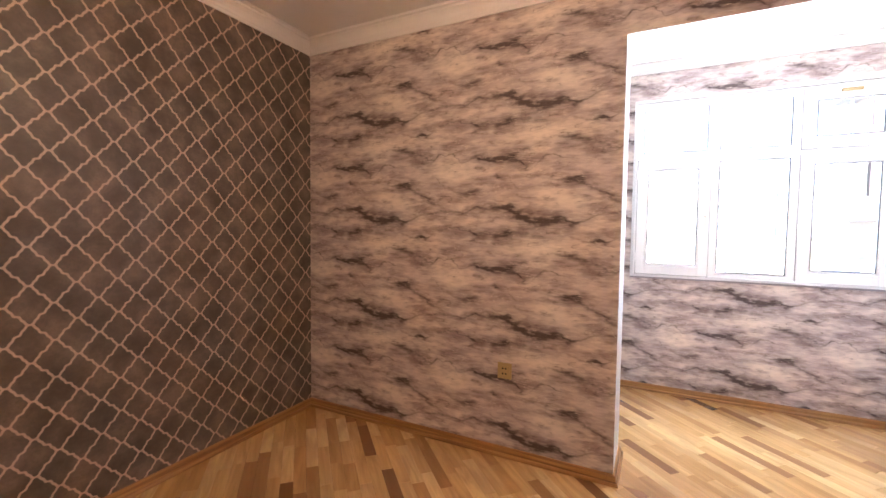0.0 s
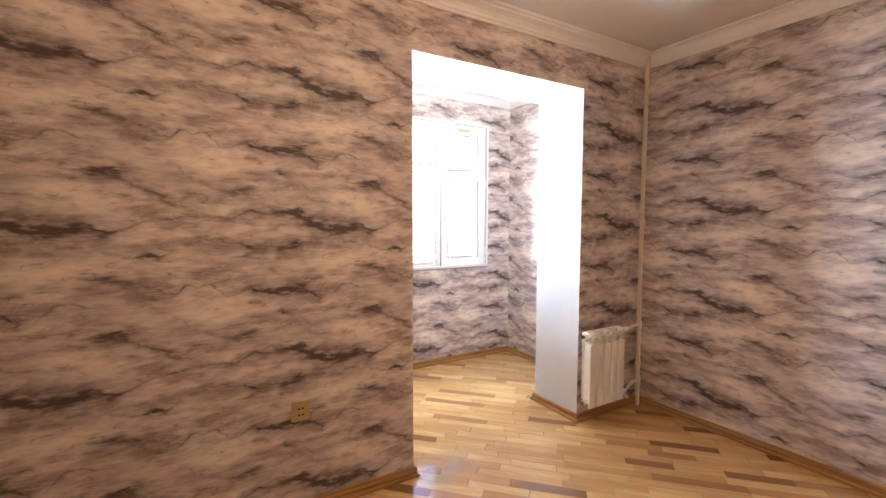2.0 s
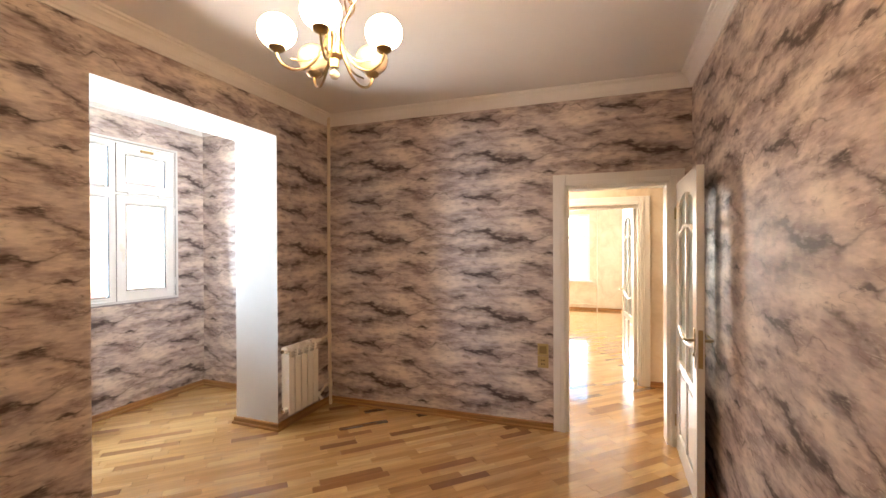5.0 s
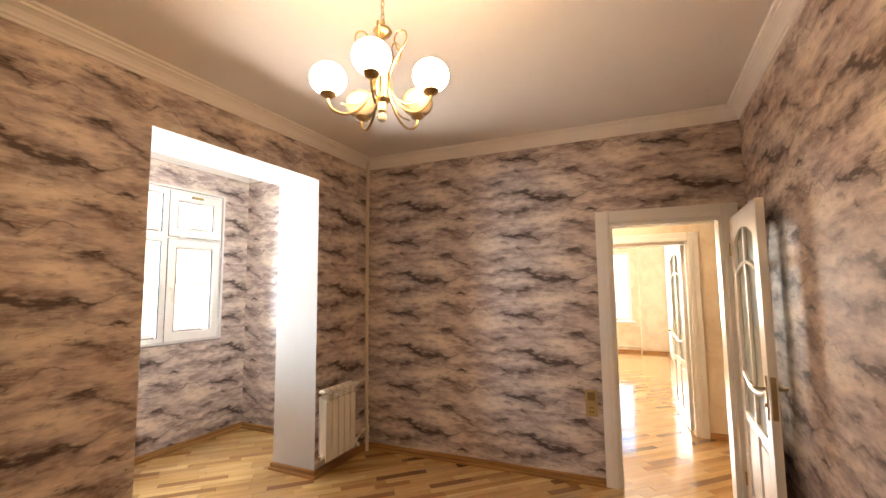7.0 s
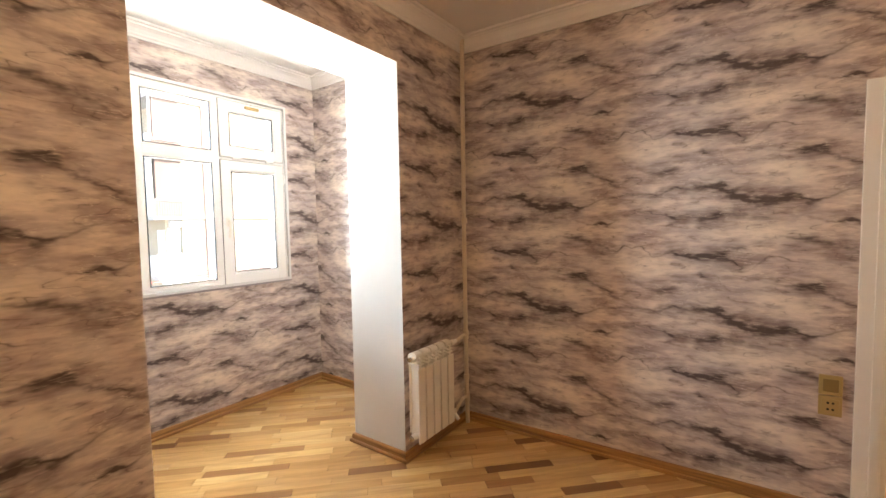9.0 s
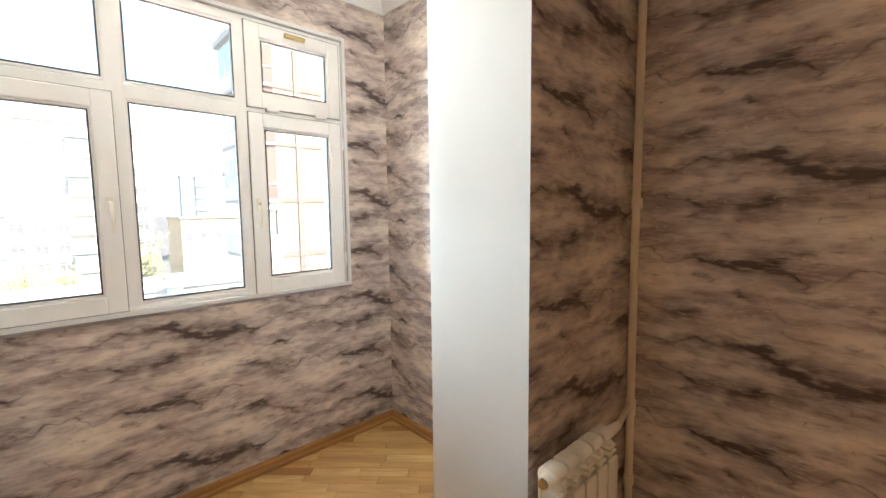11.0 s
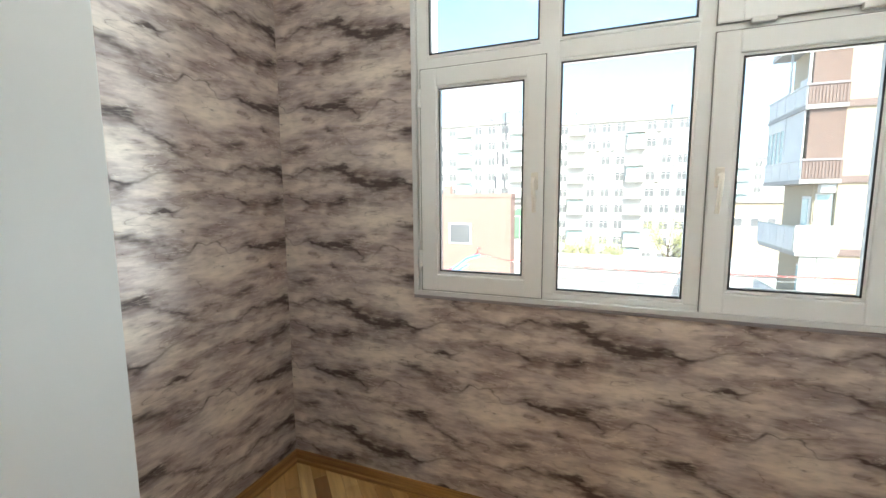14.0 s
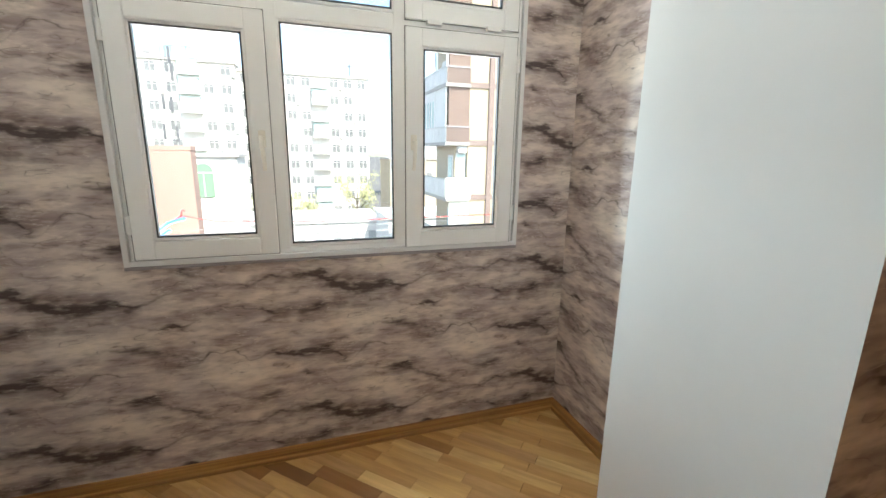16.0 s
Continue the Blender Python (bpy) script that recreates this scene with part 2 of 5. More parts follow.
    col = k.mix(k.ramp(fibre, [(0.53, 0.0), (0.65, 0.14)]), col, (0.80, 0.71, 0.62))
    grain = k.noise(k.coord("UV"), 420.0, 2.0, 0.6)
    emb = k.noise(k.coord("UV"), 90.0, 3.0, 0.6)
    return k.done(col, k.ramp(emb, [(0.3, 0.50), (0.7, 0.64)]), 0.0, k.bump(k.add(grain, k.mul(emb, 0.8)), 0.22, 0.0012), spec=0.4)


def wallpaper_lattice():
    """Dark olive wallpaper with a pale scalloped trellis. UV is in trellis cells."""
    k = Net("trellis_wallpaper")
    u, v, _ = k.split(k.coord("UV"))
    a, b = k.add(u, v), k.sub(u, v)
    tau = 2 * math.pi

    def wave(t):
        return k.add(k.add(k.mul(k.math("SINE", k.mul(t, 2 * tau)), 0.026), k.mul(k.math("SINE", k.mul(t, 4 * tau)), 0.015)), k.mul(k.math("SINE", k.mul(t, tau)), 0.014))

    la = k.math("ABSOLUTE", k.math("WRAP", k.sub(a, wave(b)), -0.5, 0.5))
    lb = k.math("ABSOLUTE", k.math("WRAP", k.sub(b, wave(a)), -0.5, 0.5))
    d = k.math("MINIMUM", la, lb)
    nz = k.noise(k.coord("UV"), 9.0, 3.0, 0.6)
    line = k.ramp(k.add(d, k.mul(k.sub(nz, 0.5), 0.02)), [(0.028, 1.0), (0.056, 0.0)])
    blot = k.noise(k.coord("UV"), 0.9, 4.0, 0.6)
    ground = k.ramp(blot, [(0.34, (0.068, 0.051, 0.038)), (0.50, (0.120, 0.091, 0.068)), (0.66, (0.205, 0.150, 0.117))])
    speck = k.noise(k.coord("UV"), 14.0, 3.0, 0.7)
    ground = k.mix(k.ramp(speck, [(0.45, 0.0), (0.7, 0.35)]), ground, (0.07, 0.055, 0.045))
    col = k.mix(k.mul(line, k.ramp(nz, [(0.25, 0.75), (0.6, 1.0)])), ground, (0.58, 0.42, 0.315))
    h = k.add(k.mul(line, 1.0), k.mul(speck, 0.4))
    return k.done(col, k.ramp(line, [(0.0, 0.42), (1.0, 0.36)]), 0.0, k.bump(h, 0.35, 0.002), spec=0.5)


def wood_floor():
    """Lacquered oak parquet: each strip its own tone, grain along its length (object y)."""
    k = Net("oak_parquet")
    oi = k.n.new("ShaderNodeObjectInfo").outputs["Random"]
    isl = k.n.new("ShaderNodeNewGeometry").outputs["Random Per Island"]
    rnd = k.math("FRACT", k.add(k.mul(oi, 7.31), k.mul(isl, 3.17)))
    u, v, _ = k.split(k.coord("UV"))
    shift = k.mul(rnd, 37.0)
    gv = k.xyz(k.add(k.mul(u, 26.0), shift), k.add(k.mul(v, 2.2), shift), shift)
    grain = k.noise(gv, 1.0, 5.0, 0.62, distort=0.6)
    flame = k.noise(k.xyz(k.add(k.mul(u, 9.0), shift), k.add(k.mul(v, 1.6), shift), 0.0), 1.0, 3.0, 0.5, distort=1.2)
    tone = k.ramp(rnd, [(0.0, (0.20, 0.092, 0.033)), (0.08, (0.38, 0.195, 0.074)), (0.30, (0.60, 0.350, 0.125)), (0.66, (0.71, 0.445, 0.172)), (0.9, (0.82, 0.560, 0.245)), (1.0, (0.46, 0.245, 0.096))])
    col = k.mix(k.ramp(grain, [(0.35, 0.30), (0.62, 0.0)]), tone, (0.19, 0.085, 0.03))
    col = k.mix(k.ramp(flame, [(0.42, 0.22), (0.56, 0.0)]), col, (0.24, 0.12, 0.045))
    mottle = k.noise(k.coord("Object"), 2.2, 4.0, 0.6)
    return k.done(col, k.ramp(mottle, [(0.3, 0.10), (0.7, 0.19)]), 0.0, k.bump(k.add(grain, k.mul(mottle, 1.5)), 0.06, 0.001), spec=0.5, coat=0.9)


def wood_trim():
    """Varnished skirting, grain along its length. UV in metres."""
    k = Net("varnished_skirting")
    u, v, _ = k.split(k.coord("UV"))
    g = k.noise(k.xyz(k.mul(u, 1.6), k.mul(v, 60.0), 0.0), 1.0, 5.0, 0.6, distort=0.5)
    big = k.noise(k.xyz(k.mul(u, 0.8), 0.0, 0.0), 1.0, 2.0, 0.5)
    col = k.ramp(g, [(0.30, (0.16, 0.063, 0.016)), (0.55, (0.39, 0.195, 0.052)), (0.75, (0.56, 0.315, 0.092))])
    col = k.mix(k.ramp(big, [(0.4, 0.35), (0.6, 0.0)]), col, (0.25, 0.11, 0.04))
    return k.done(col, 0.32, 0.0, k.bump(g, 0.08, 0.001))


def cream_paper():
    k = Net("cream_wallpaper")
    co = k.coord("Object")
    a = k.noise(co, 3.0, 5.0, 0.65, distort=0.8)
    b = k.noise(co, 28.0, 3.0, 0.6)
    col = k.ramp(a, [(0.32, (0.64, 0.52, 0.38)), (0.5, (0.75, 0.64, 0.49)), (0.68, (0.82, 0.73, 0.59))])
    return k.done(col, 0.6, 0.0, k.bump(b, 0.2, 0.002))


def glass_pane(name, tint=(1.0, 1.0, 1.0), gloss=0.05):
    k = Net(name)
    t = k.n.new("ShaderNodeBsdfTransparent")
    t.inputs[0].default_value = (*tint, 1.0)
    g = k.n.new("ShaderNodeBsdfGlossy")
    g.inputs["Roughness"].default_value = 0.02
    mx = k.n.new("ShaderNodeMixShader")
    fr = k.n.new("ShaderNodeFresnel")
    fr.inputs[0].default_value = 1.45
    k.l.new(k.math("MULTIPLY", fr.outputs[0], 1.0 if gloss else 0.0), mx.inputs[0])
    # faint translucent veil puts the outdoor glare and haze into the pane
    veil, veil_mix = k.n.new("ShaderNodeBsdfTranslucent"), k.n.new("ShaderNodeMixShader")
    veil.inputs[0].default_value = (0.9, 0.92, 0.95, 1.0)
    mottle = k.noise(k.coord("Object"), 3.0, 4.0, 0.6)
    k.l.new(k.ramp(mottle, [(0.3, 0.0015), (0.7, 0.004)]), veil_mix.inputs[0])
    k.l.new(t.outputs[0], veil_mix.inputs[1])
    k.l.new(veil.outputs[0], veil_mix.inputs[2])
    k.l.new(veil_mix.outputs[0], mx.inputs[1])
    k.l.new(g.outputs[0], mx.inputs[2])
    out = k.n.new("ShaderNodeOutputMaterial")
    k.l.new(mx.outputs[0], out.inputs[0])
    return k.m


def sheen_glass(name):
    """Pane part clear, part pale satin that paints in whitish reflected light."""
    k = Net(name)
    t = k.n.new("ShaderNodeBsdfTransparent")
    t.inputs[0].default_value = (0.85, 0.90, 0.87, 1.0)
    d = k.n.new("ShaderNodeBsdfDiffuse")
    d.inputs[0].default_value = (0.70, 0.72, 0.66, 1.0)
    g = k.n.new("ShaderNodeBsdfGlossy")
    g.inputs["Roughness"].default_value = 0.06
    m1, m2 = k.n.new("ShaderNodeMixShader"), k.n.new("ShaderNodeMixShader")
    m1.inputs[0].default_value = 0.42
    k.l.new(t.outputs[0], m1.inputs[1])
    k.l.new(d.outputs[0], m1.inputs[2])
    m2.inputs[0].default_value = 0.14
    k.l.new(m1.outputs[0], m2.inputs[1])
    k.l.new(g.outputs[0], m2.inputs[2])
    out = k.n.new("ShaderNodeOutputMaterial")
    k.l.new(m2.outputs[0], out.inputs[0])
    return k.m


def brick_wall():
    k = Net("brick_facade")
    co = k.coord("Object")
    x, y, z = k.split(co)
    br = k.n.new("ShaderNodeTexBrick")
    k.l.new(k.xyz(k.add(x, y), z, 0.0), br.inputs["Vector"])
    br.inputs["Color1"].default_value = (0.20, 0.128, 0.100, 1)
    br.inputs["Color2"].default_value = (0.14, 0.088, 0.070, 1)
    br.inputs["Mortar"].default_value = (0.24, 0.185, 0.155, 1)
    br.inputs["Scale"].default_value = 1.0
    br.inputs["Mortar Size"].default_value = 0.012
    br.inputs["Brick Width"].default_value = 0.26
    br.inputs["Row Height"].default_value = 0.085
    return k.done(br.outputs["Color"], 0.8)


MARBLE, TRELLIS, PARQUET, SKIRT, CREAM = wallpaper_marble(), wallpaper_lattice(), wood_floor(), wood_trim(), cream_paper()
PLASTER = plain("white_plaster", (0.70, 0.70, 0.695), 0.75, vary=0.035, scale=2.5, bumpy=0.08)
CEILING = plain("ceiling_paint", (0.74, 0.715, 0.69), 0.8, vary=0.03, scale=2.0, bumpy=0.06)
MOULD = plain("cornice_paint", (0.80, 0.77, 0.74), 0.6, vary=0.03, scale=5.0, bumpy=0.04)
UPVC = plain("white_upvc", (0.85, 0.85, 0.838), 0.28, vary=0.02, scale=4.0, bumpy=0.0)
GAP_SHADE = plain("grey_gap_shade", (0.22, 0.22, 0.21), 0.6)
ROCKER = plain("brown_rocker_plastic", (0.25, 0.175, 0.062), 0.4, vary=0.05, scale=12.0, bumpy=0.02)
PALEPANE = plain("pale_shop_glass", (0.40, 0.42, 0.42), 0.2, vary=0.2, scale=0.5, bumpy=0.0)
GASKET = plain("black_rubber", (0.03, 0.03, 0.035), 0.6)
DOORPAINT = plain("white_door_enamel", (0.80, 0.785, 0.75), 0.25, vary=0.03, scale=4.0, bumpy=0.03)
IVORY = plain("ivory_enamel", (0.86, 0.82, 0.74), 0.32, vary=0.03, scale=8.0, bumpy=0.02)
PIPEPAINT = plain("cream_pipe_paint", (0.70, 0.60, 0.46), 0.35, vary=0.08, scale=10.0, bumpy=0.05)
BEIGE = plain("beige_plastic", (0.42, 0.31, 0.125), 0.35, vary=0.05, scale=12.0, bumpy=0.02)
DARK = plain("dark_hole", (0.02, 0.018, 0.015), 0.7)
BRASS = plain("antique_brass", (0.44, 0.34, 0.19), 0.28, 1.0, vary=0.12, scale=20.0, bumpy=0.0)
CHROME = plain("brushed_nickel", (0.62, 0.58, 0.50), 0.2, 1.0, vary=0.08, scale=20.0, bumpy=0.0)
SUBFLOOR = plain("subfloor", (0.10, 0.055, 0.025), 0.8)
GLASS = glass_pane("window_glass")
DOORGLASS = sheen_glass("door_glass")
CRYSTAL = plain("crystal_ball", (0.50, 0.46, 0.38), 0.05, vary=0.02)
def globe_mat(name, emit, power):
    k = Net(name)
    return k.done((0.62, 0.52, 0.38), 0.25, 0.0, None, emit, power)
GLOBE_ON = globe_mat("lit_opal_glass", (1.0, 0.66, 0.37), GLOBE_POWER)
GLOBE_OFF = plain("unlit_opal_glass", (0.36, 0.31, 0.245), 0.2, vary=0.02, bumpy=0.0)
HALL_LAMP = globe_mat("lit_hall_lamp", (1.0, 0.79, 0.57), HALL_POWER)
FACADE = plain("pale_facade", (0.72, 0.69, 0.64), 0.85, vary=0.12, scale=0.15, bumpy=0.0)
FACADE2 = plain("grey_facade", (0.52, 0.56, 0.58), 0.85, vary=0.12, scale=0.15, bumpy=0.0)
BEIGEWALL = plain("beige_render", (0.48, 0.40, 0.285), 0.85, vary=0.10, scale=0.5, bumpy=0.0)
PINK = plain("pink_render", (0.40, 0.260, 0.212), 0.85, vary=0.10, scale=0.4, bumpy=0.0)
BANDS = plain("brown_band", (0.23, 0.17, 0.15), 0.8)
BRICK = brick_wall()
WINDARK = plain("dark_window_glass", (0.19, 0.195, 0.20), 0.15, vary=0.3, scale=0.3, bumpy=0.0)
GREENGLASS = plain("green_glass", (0.22, 0.40, 0.24), 0.3)
TEALGLASS = plain("teal_glazing", (0.42, 0.58, 0.60), 0.2)
GREYPANEL = plain("grey_green_panel", (0.50, 0.52, 0.47), 0.6, vary=0.08, scale=1.0, bumpy=0.0)
PANELWHITE = plain("white_sheet_panel", (0.72, 0.72, 0.70), 0.6, vary=0.08, scale=1.0, bumpy=0.0)
ROOFGREY = plain("roof_sheet", (0.45, 0.43, 0.41), 0.8, vary=0.2, scale=0.3, bumpy=0.0)
GROUND = plain("asphalt_ground", (0.16, 0.15, 0.14), 0.9, vary=0.25, scale=0.1, bumpy=0.0)
SILLGREY = plain("grey_sill_edge", (0.30, 0.27, 0.28), 0.6)
BARK = plain("bark", (0.14, 0.10, 0.07), 0.9)
LEAF = plain("spring_leaves", (0.50, 0.50, 0.24), 0.7, vary=0.4, scale=0.8, bumpy=0.0)
STEEL = plain("dark_steel", (0.16, 0.16, 0.17), 0.5, 0.6)
REDPAINT = plain("red_paint", (0.45, 0.06, 0.05), 0.45)
BLUEPAINT = plain("blue_paint", (0.08, 0.22, 0.50), 0.45)
WIRE = plain("wire", (0.22, 0.21, 0.20), 0.6)


# ---- mesh helpers ----
def mesh_of(bm, name, *mats):
    bmesh.ops.recalc_face_normals(bm, faces=bm.faces)
    me = bpy.data.meshes.new(name)
    bm.to_mesh(me)
    bm.free()
    for m in mats:
        me.materials.append(m)
    return me


def smooth(me, angle=40):
    for p in me.polygons:
        p.use_smooth = True
    me.set_sharp_from_angle(angle=radians(angle))
    return me


def part(name, bm, mat, parent=None, label="", soft=False):
    """One mesh object from a bmesh, under a thing or a part."""
    me = mesh_of(bm, name, *(mat if isinstance(mat, (list, tuple)) else (mat,)))
    if soft:
        smooth(me)
    ob = new(name, me)
    if parent is not None:
        ob.parent = parent
    if label:
        tagged(ob, label)
    return ob


def thing(name, m, label, category, group="", kind=""):
    ob = new(name)
    ob.empty_display_size = 0.1
    ob.matrix_world = m
    return tagged(ob, label, category, group, kind)


def box(bm, x0, y0, z0, x1, y1, z1, bevel=0.0, m=None, mat=0):
    made = bmesh.ops.create_cube(bm, size=1.0)["verts"]
    for v in made:
        v.co = Vector((x0 + (v.co.x + 0.5) * (x1 - x0), y0 + (v.co.y + 0.5) * (y1 - y0), z0 + (v.co.z + 0.5) * (z1 - z0)))
    faces = list({f for v in made for f in v.link_faces})
    if bevel:
        edges = list({e for v in made for e in v.link_edges})
        r = bmesh.ops.bevel(bm, geom=edges, offset=bevel, segments=2, profile=0.5, affect="EDGES")
        faces = [f for f in set(r["faces"]) | set(faces) if f.is_valid]
        made = list({v for f in faces for v in f.verts})
    for f in faces:
        f.material_index = mat
    if m is not None:
        bmesh.ops.transform(bm, matrix=m, verts=made)
    return bm


def one_box(*a, **k):
    return box(bmesh.new(), *a, **k)


def tube(bm, pts, r, n=10, caps=True):
    """A round tube along points; r: one radius or one a point."""
    pts = [Vector(p) for p in pts]
    rs = r if isinstance(r, (list, tuple)) else [r] * len(pts)
    rings, side = [], None
    for i, p in enumerate(pts):
        d = (pts[min(i + 1, len(pts) - 1)] - pts[max(i - 1, 0)]).normalized()
        if side is None:
            side = d.orthogonal().normalized()
        side = (side - d * side.dot(d)).normalized()
        up = d.cross(side)
        rings.append([bm.verts.new(p + rs[i] * (math.cos(2 * math.pi * j / n) * side + math.sin(2 * math.pi * j / n) * up)) for j in range(n)])
    for a, b in zip(rings, rings[1:]):
        for j in range(n):
            bm.faces.new((a[j], a[(j + 1) % n], b[(j + 1) % n], b[j]))
    if caps:
        bm.faces.new(rings[0][::-1])
        bm.faces.new(rings[-1])
    return bm


def lathe(bm, profile, n=20, centre=(0, 0, 0)):
    """A turned shape from (radius, height) pairs."""
    c = Vector(centre)
    rings = []
    for r, z in profile:
        rings.append([bm.verts.new(c + Vector((r * math.cos(2 * math.pi * j / n), r * math.sin(2 * math.pi * j / n), z))) for j in range(n)] if r > 1e-5 else [bm.verts.new(c + Vector((0, 0, z)))])
    for a, b in zip(rings, rings[1:]):
        for j in range(n):
            k = (j + 1) % n
            q = [a[j % len(a)], a[k % len(a)], b[k % len(b)], b[j % len(b)]]
            q = list(dict.fromkeys(q))
            if len(q) > 2:
                bm.faces.new(q)
    for ring, flip in ((rings[0], True), (rings[-1], False)):
        if len(ring) > 2:
            bm.faces.new(ring[::-1] if flip else ring)
    return bm


def bez(pts, n=16):
    """A smooth curve through points."""
    P = [Vector(p) for p in pts]
    P = [2 * P[0] - P[1]] + P + [2 * P[-1] - P[-2]]
    out = []
    for i in range(1, len(P) - 2):
        for j in range(n):
            t = j / n
            a, b, c, d = P[i - 1:i + 3]
            out.append(0.5 * (2 * b + (c - a) * t + (2 * a - 5 * b + 4 * c - d) * t * t + (3 * b - a - 3 * c + d) * t ** 3))
    return out + [P[-2]]


def sweep(name, path, profile, mat, closed=False, parent=None):
    """A moulding: profile of (out, up) pairs along a plan line, out to the left of the way; mitred corners. UV in metres."""
    bm = bmesh.new()
    uv = bm.loops.layers.uv.new("UVMap")
    pts = [Vector((p[0], p[1], 0)) for p in path]
    z0 = path[0][2]
    n = len(pts)
    rings, run, s = [], [], 0.0
    for i, p in enumerate(pts):
        if i:
            s += (p - pts[i - 1]).length
        run.append(s)
        din = (p - pts[i - 1]).normalized() if (i or closed) else None
        dout = (pts[(i + 1) % n] - p).normalized() if (i < n - 1 or closed) else None
        din, dout = din or dout, dout or din
        a, b = Vector((-din.y, din.x, 0)), Vector((-dout.y, dout.x, 0))
        m = (a + b) / (1 + a.dot(b))
        rings.append([bm.verts.new(p + m * o + Vector((0, 0, z0 + h))) for o, h in profile])
    k = len(profile)
    around = [0.0]
    for a, b in zip(profile, profile[1:]):
        around.append(around[-1] + math.dist(a, b))
    for i in range(n if closed else n - 1):
        a, b = rings[i], rings[(i + 1) % n]
        for j in range(k - 1):
            f = bm.faces.new((a[j], b[j], b[j + 1], a[j + 1]))
            for lp, q in zip(f.loops, ((run[i], around[j]), (run[i] + (b[0].co - a[0].co).length, around[j]), (run[i] + (b[0].co - a[0].co).length, around[j + 1]), (run[i], around[j + 1]))):
                lp[uv].uv = q
    if not closed:
        bm.faces.new(rings[0])
        bm.faces.new(rings[-1][::-1])
    return part(name, bm, mat, parent)


def wall(name, a, b, height, thick, holes, mats, ref=(0.0, 0.0), tile=(1.0, 1.0), z0=-0.3, label=""):
    """A wall whose papered face runs from a to b in plan (room to the right of the way is behind it: the wall's body lies to the left).
    holes: (from, to, bottom, top) along the way. mats: paper, plaster. UV of the papered face in tiles from ref."""
    a, b = Vector((a[0], a[1], 0)), Vector((b[0], b[1], 0))
    L = (b - a).length
    d = (b - a) / L
    out = Vector((-d.y, d.x, 0))
    bm = bmesh.new()
    xs = sorted({0.0, L, *[h[0] for h in holes], *[h[1] for h in holes]})
    zs = sorted({z0, height, *[h[2] for h in holes], *[h[3] for h in holes]})
    cells = {}
    for i in range(len(xs) - 1):
        for j in range(len(zs) - 1):
            cx, cz = (xs[i] + xs[i + 1]) / 2, (zs[j] + zs[j + 1]) / 2
            cells[i, j] = not any(h[0] < cx < h[1] and h[2] < cz < h[3] for h in holes)
    uv = bm.loops.layers.uv.new("UVMap")
    verts = {}

    def vert(i, j, k):
        if (i, j, k) not in verts:
            verts[i, j, k] = bm.verts.new(a + d * xs[i] + out * (thick * k) + Vector((0, 0, zs[j])))
        return verts[i, j, k]

    def face(q, mat):
        f = bm.faces.new([vert(*c) for c in q])
        f.material_index = mat
        for lp in f.loops:
            co = lp.vert.co
            lp[uv].uv = (((co - a).dot(d) - ref[0]) / tile[0], (co.z - ref[1]) / tile[1])

    for (i, j), solid in cells.items():
        if not solid:
            continue
        face(((i, j, 0), (i + 1, j, 0), (i + 1, j + 1, 0), (i, j + 1, 0)), 0)
        face(((i, j, 1), (i, j + 1, 1), (i + 1, j + 1, 1), (i + 1, j, 1)), 1)
        if not cells.get((i - 1, j)):
            face(((i, j, 0), (i, j + 1, 0), (i, j + 1, 1), (i, j, 1)), 1)
        if not cells.get((i + 1, j)):
            face(((i + 1, j, 0), (i + 1, j, 1), (i + 1, j + 1, 1), (i + 1, j + 1, 0)), 1)
        if not cells.get((i, j - 1)):
            face(((i, j, 0), (i, j, 1), (i + 1, j, 1), (i + 1, j, 0)), 1)
        if not cells.get((i, j + 1)):
            face(((i, j + 1, 0), (i + 1, j + 1, 0), (i + 1, j + 1, 1), (i, j + 1, 1)), 1)
    ob = part(name, bm, mats)
    return tagged(ob, label, "wall", kind="structure")


def slab(name, x0, y0, z0, x1, y1, z1, mat, label, category):
    return tagged(part(name, one_box(x0, y0, z0, x1, y1, z1), mat), label, category, kind="structure")

# ---- the large structure ----
CEIL, CEIL_BAY, TOP = 2.835, 2.885, 3.1
TILE = (1.143, 0.683)
NE, SE, SW, NW = (2.215, 3.188), (2.345, 0.0), (-2.14, 0.0), (-2.14, 3.188)
OX0, OX1, OZ = 0.115, 1.493, 2.473
BX0, BX1, BY0, BY1 = -0.680, 2.16, 3.645, 4.845
WX0, WX1, WZ0, WZ1 = 0.123, 1.858, 1.024, 2.53
HX1, FY = 3.80, 0.24

LY = 3.54    # back of the thinner part beside the opening
wall("wall_north_1", NW, (OX0, 3.188), TOP, LY - 3.188, [], (MARBLE, PLASTER), (1.21, 1.220), TILE, label="wall with brown and grey marbled wallpaper beside the opening")
wall("wall_north_2", (OX0, 3.188), (2.36, 3.188), TOP, BY0 - 3.188, [(0.0, OX1 - OX0, -0.4, OZ)], (MARBLE, PLASTER), (1.21 - OX0 - 2.14, 1.220), TILE, label="wall with marbled wallpaper round a wide white opening")
wall("wall_east", NE, SE, TOP, 0.14, [(2.262, 3.042, -0.4, 2.03)], (MARBLE, CREAM), (1.20, 1.335), TILE, label="wall with marbled wallpaper and a doorway to the hall")
wall("wall_south", (2.48, 0.0), (-2.14, 0.0), TOP, 0.2, [], (MARBLE, PLASTER), (0.35, 1.28), TILE, label="wall with grey and cream marbled wallpaper")
wall("wall_west", (-2.14, -0.2), (-2.14, 3.706), TOP, 0.2, [], (TRELLIS, PLASTER), (1.708, 1.668), (0.171, 0.171), label="wall with dark olive trellis-patterned wallpaper")
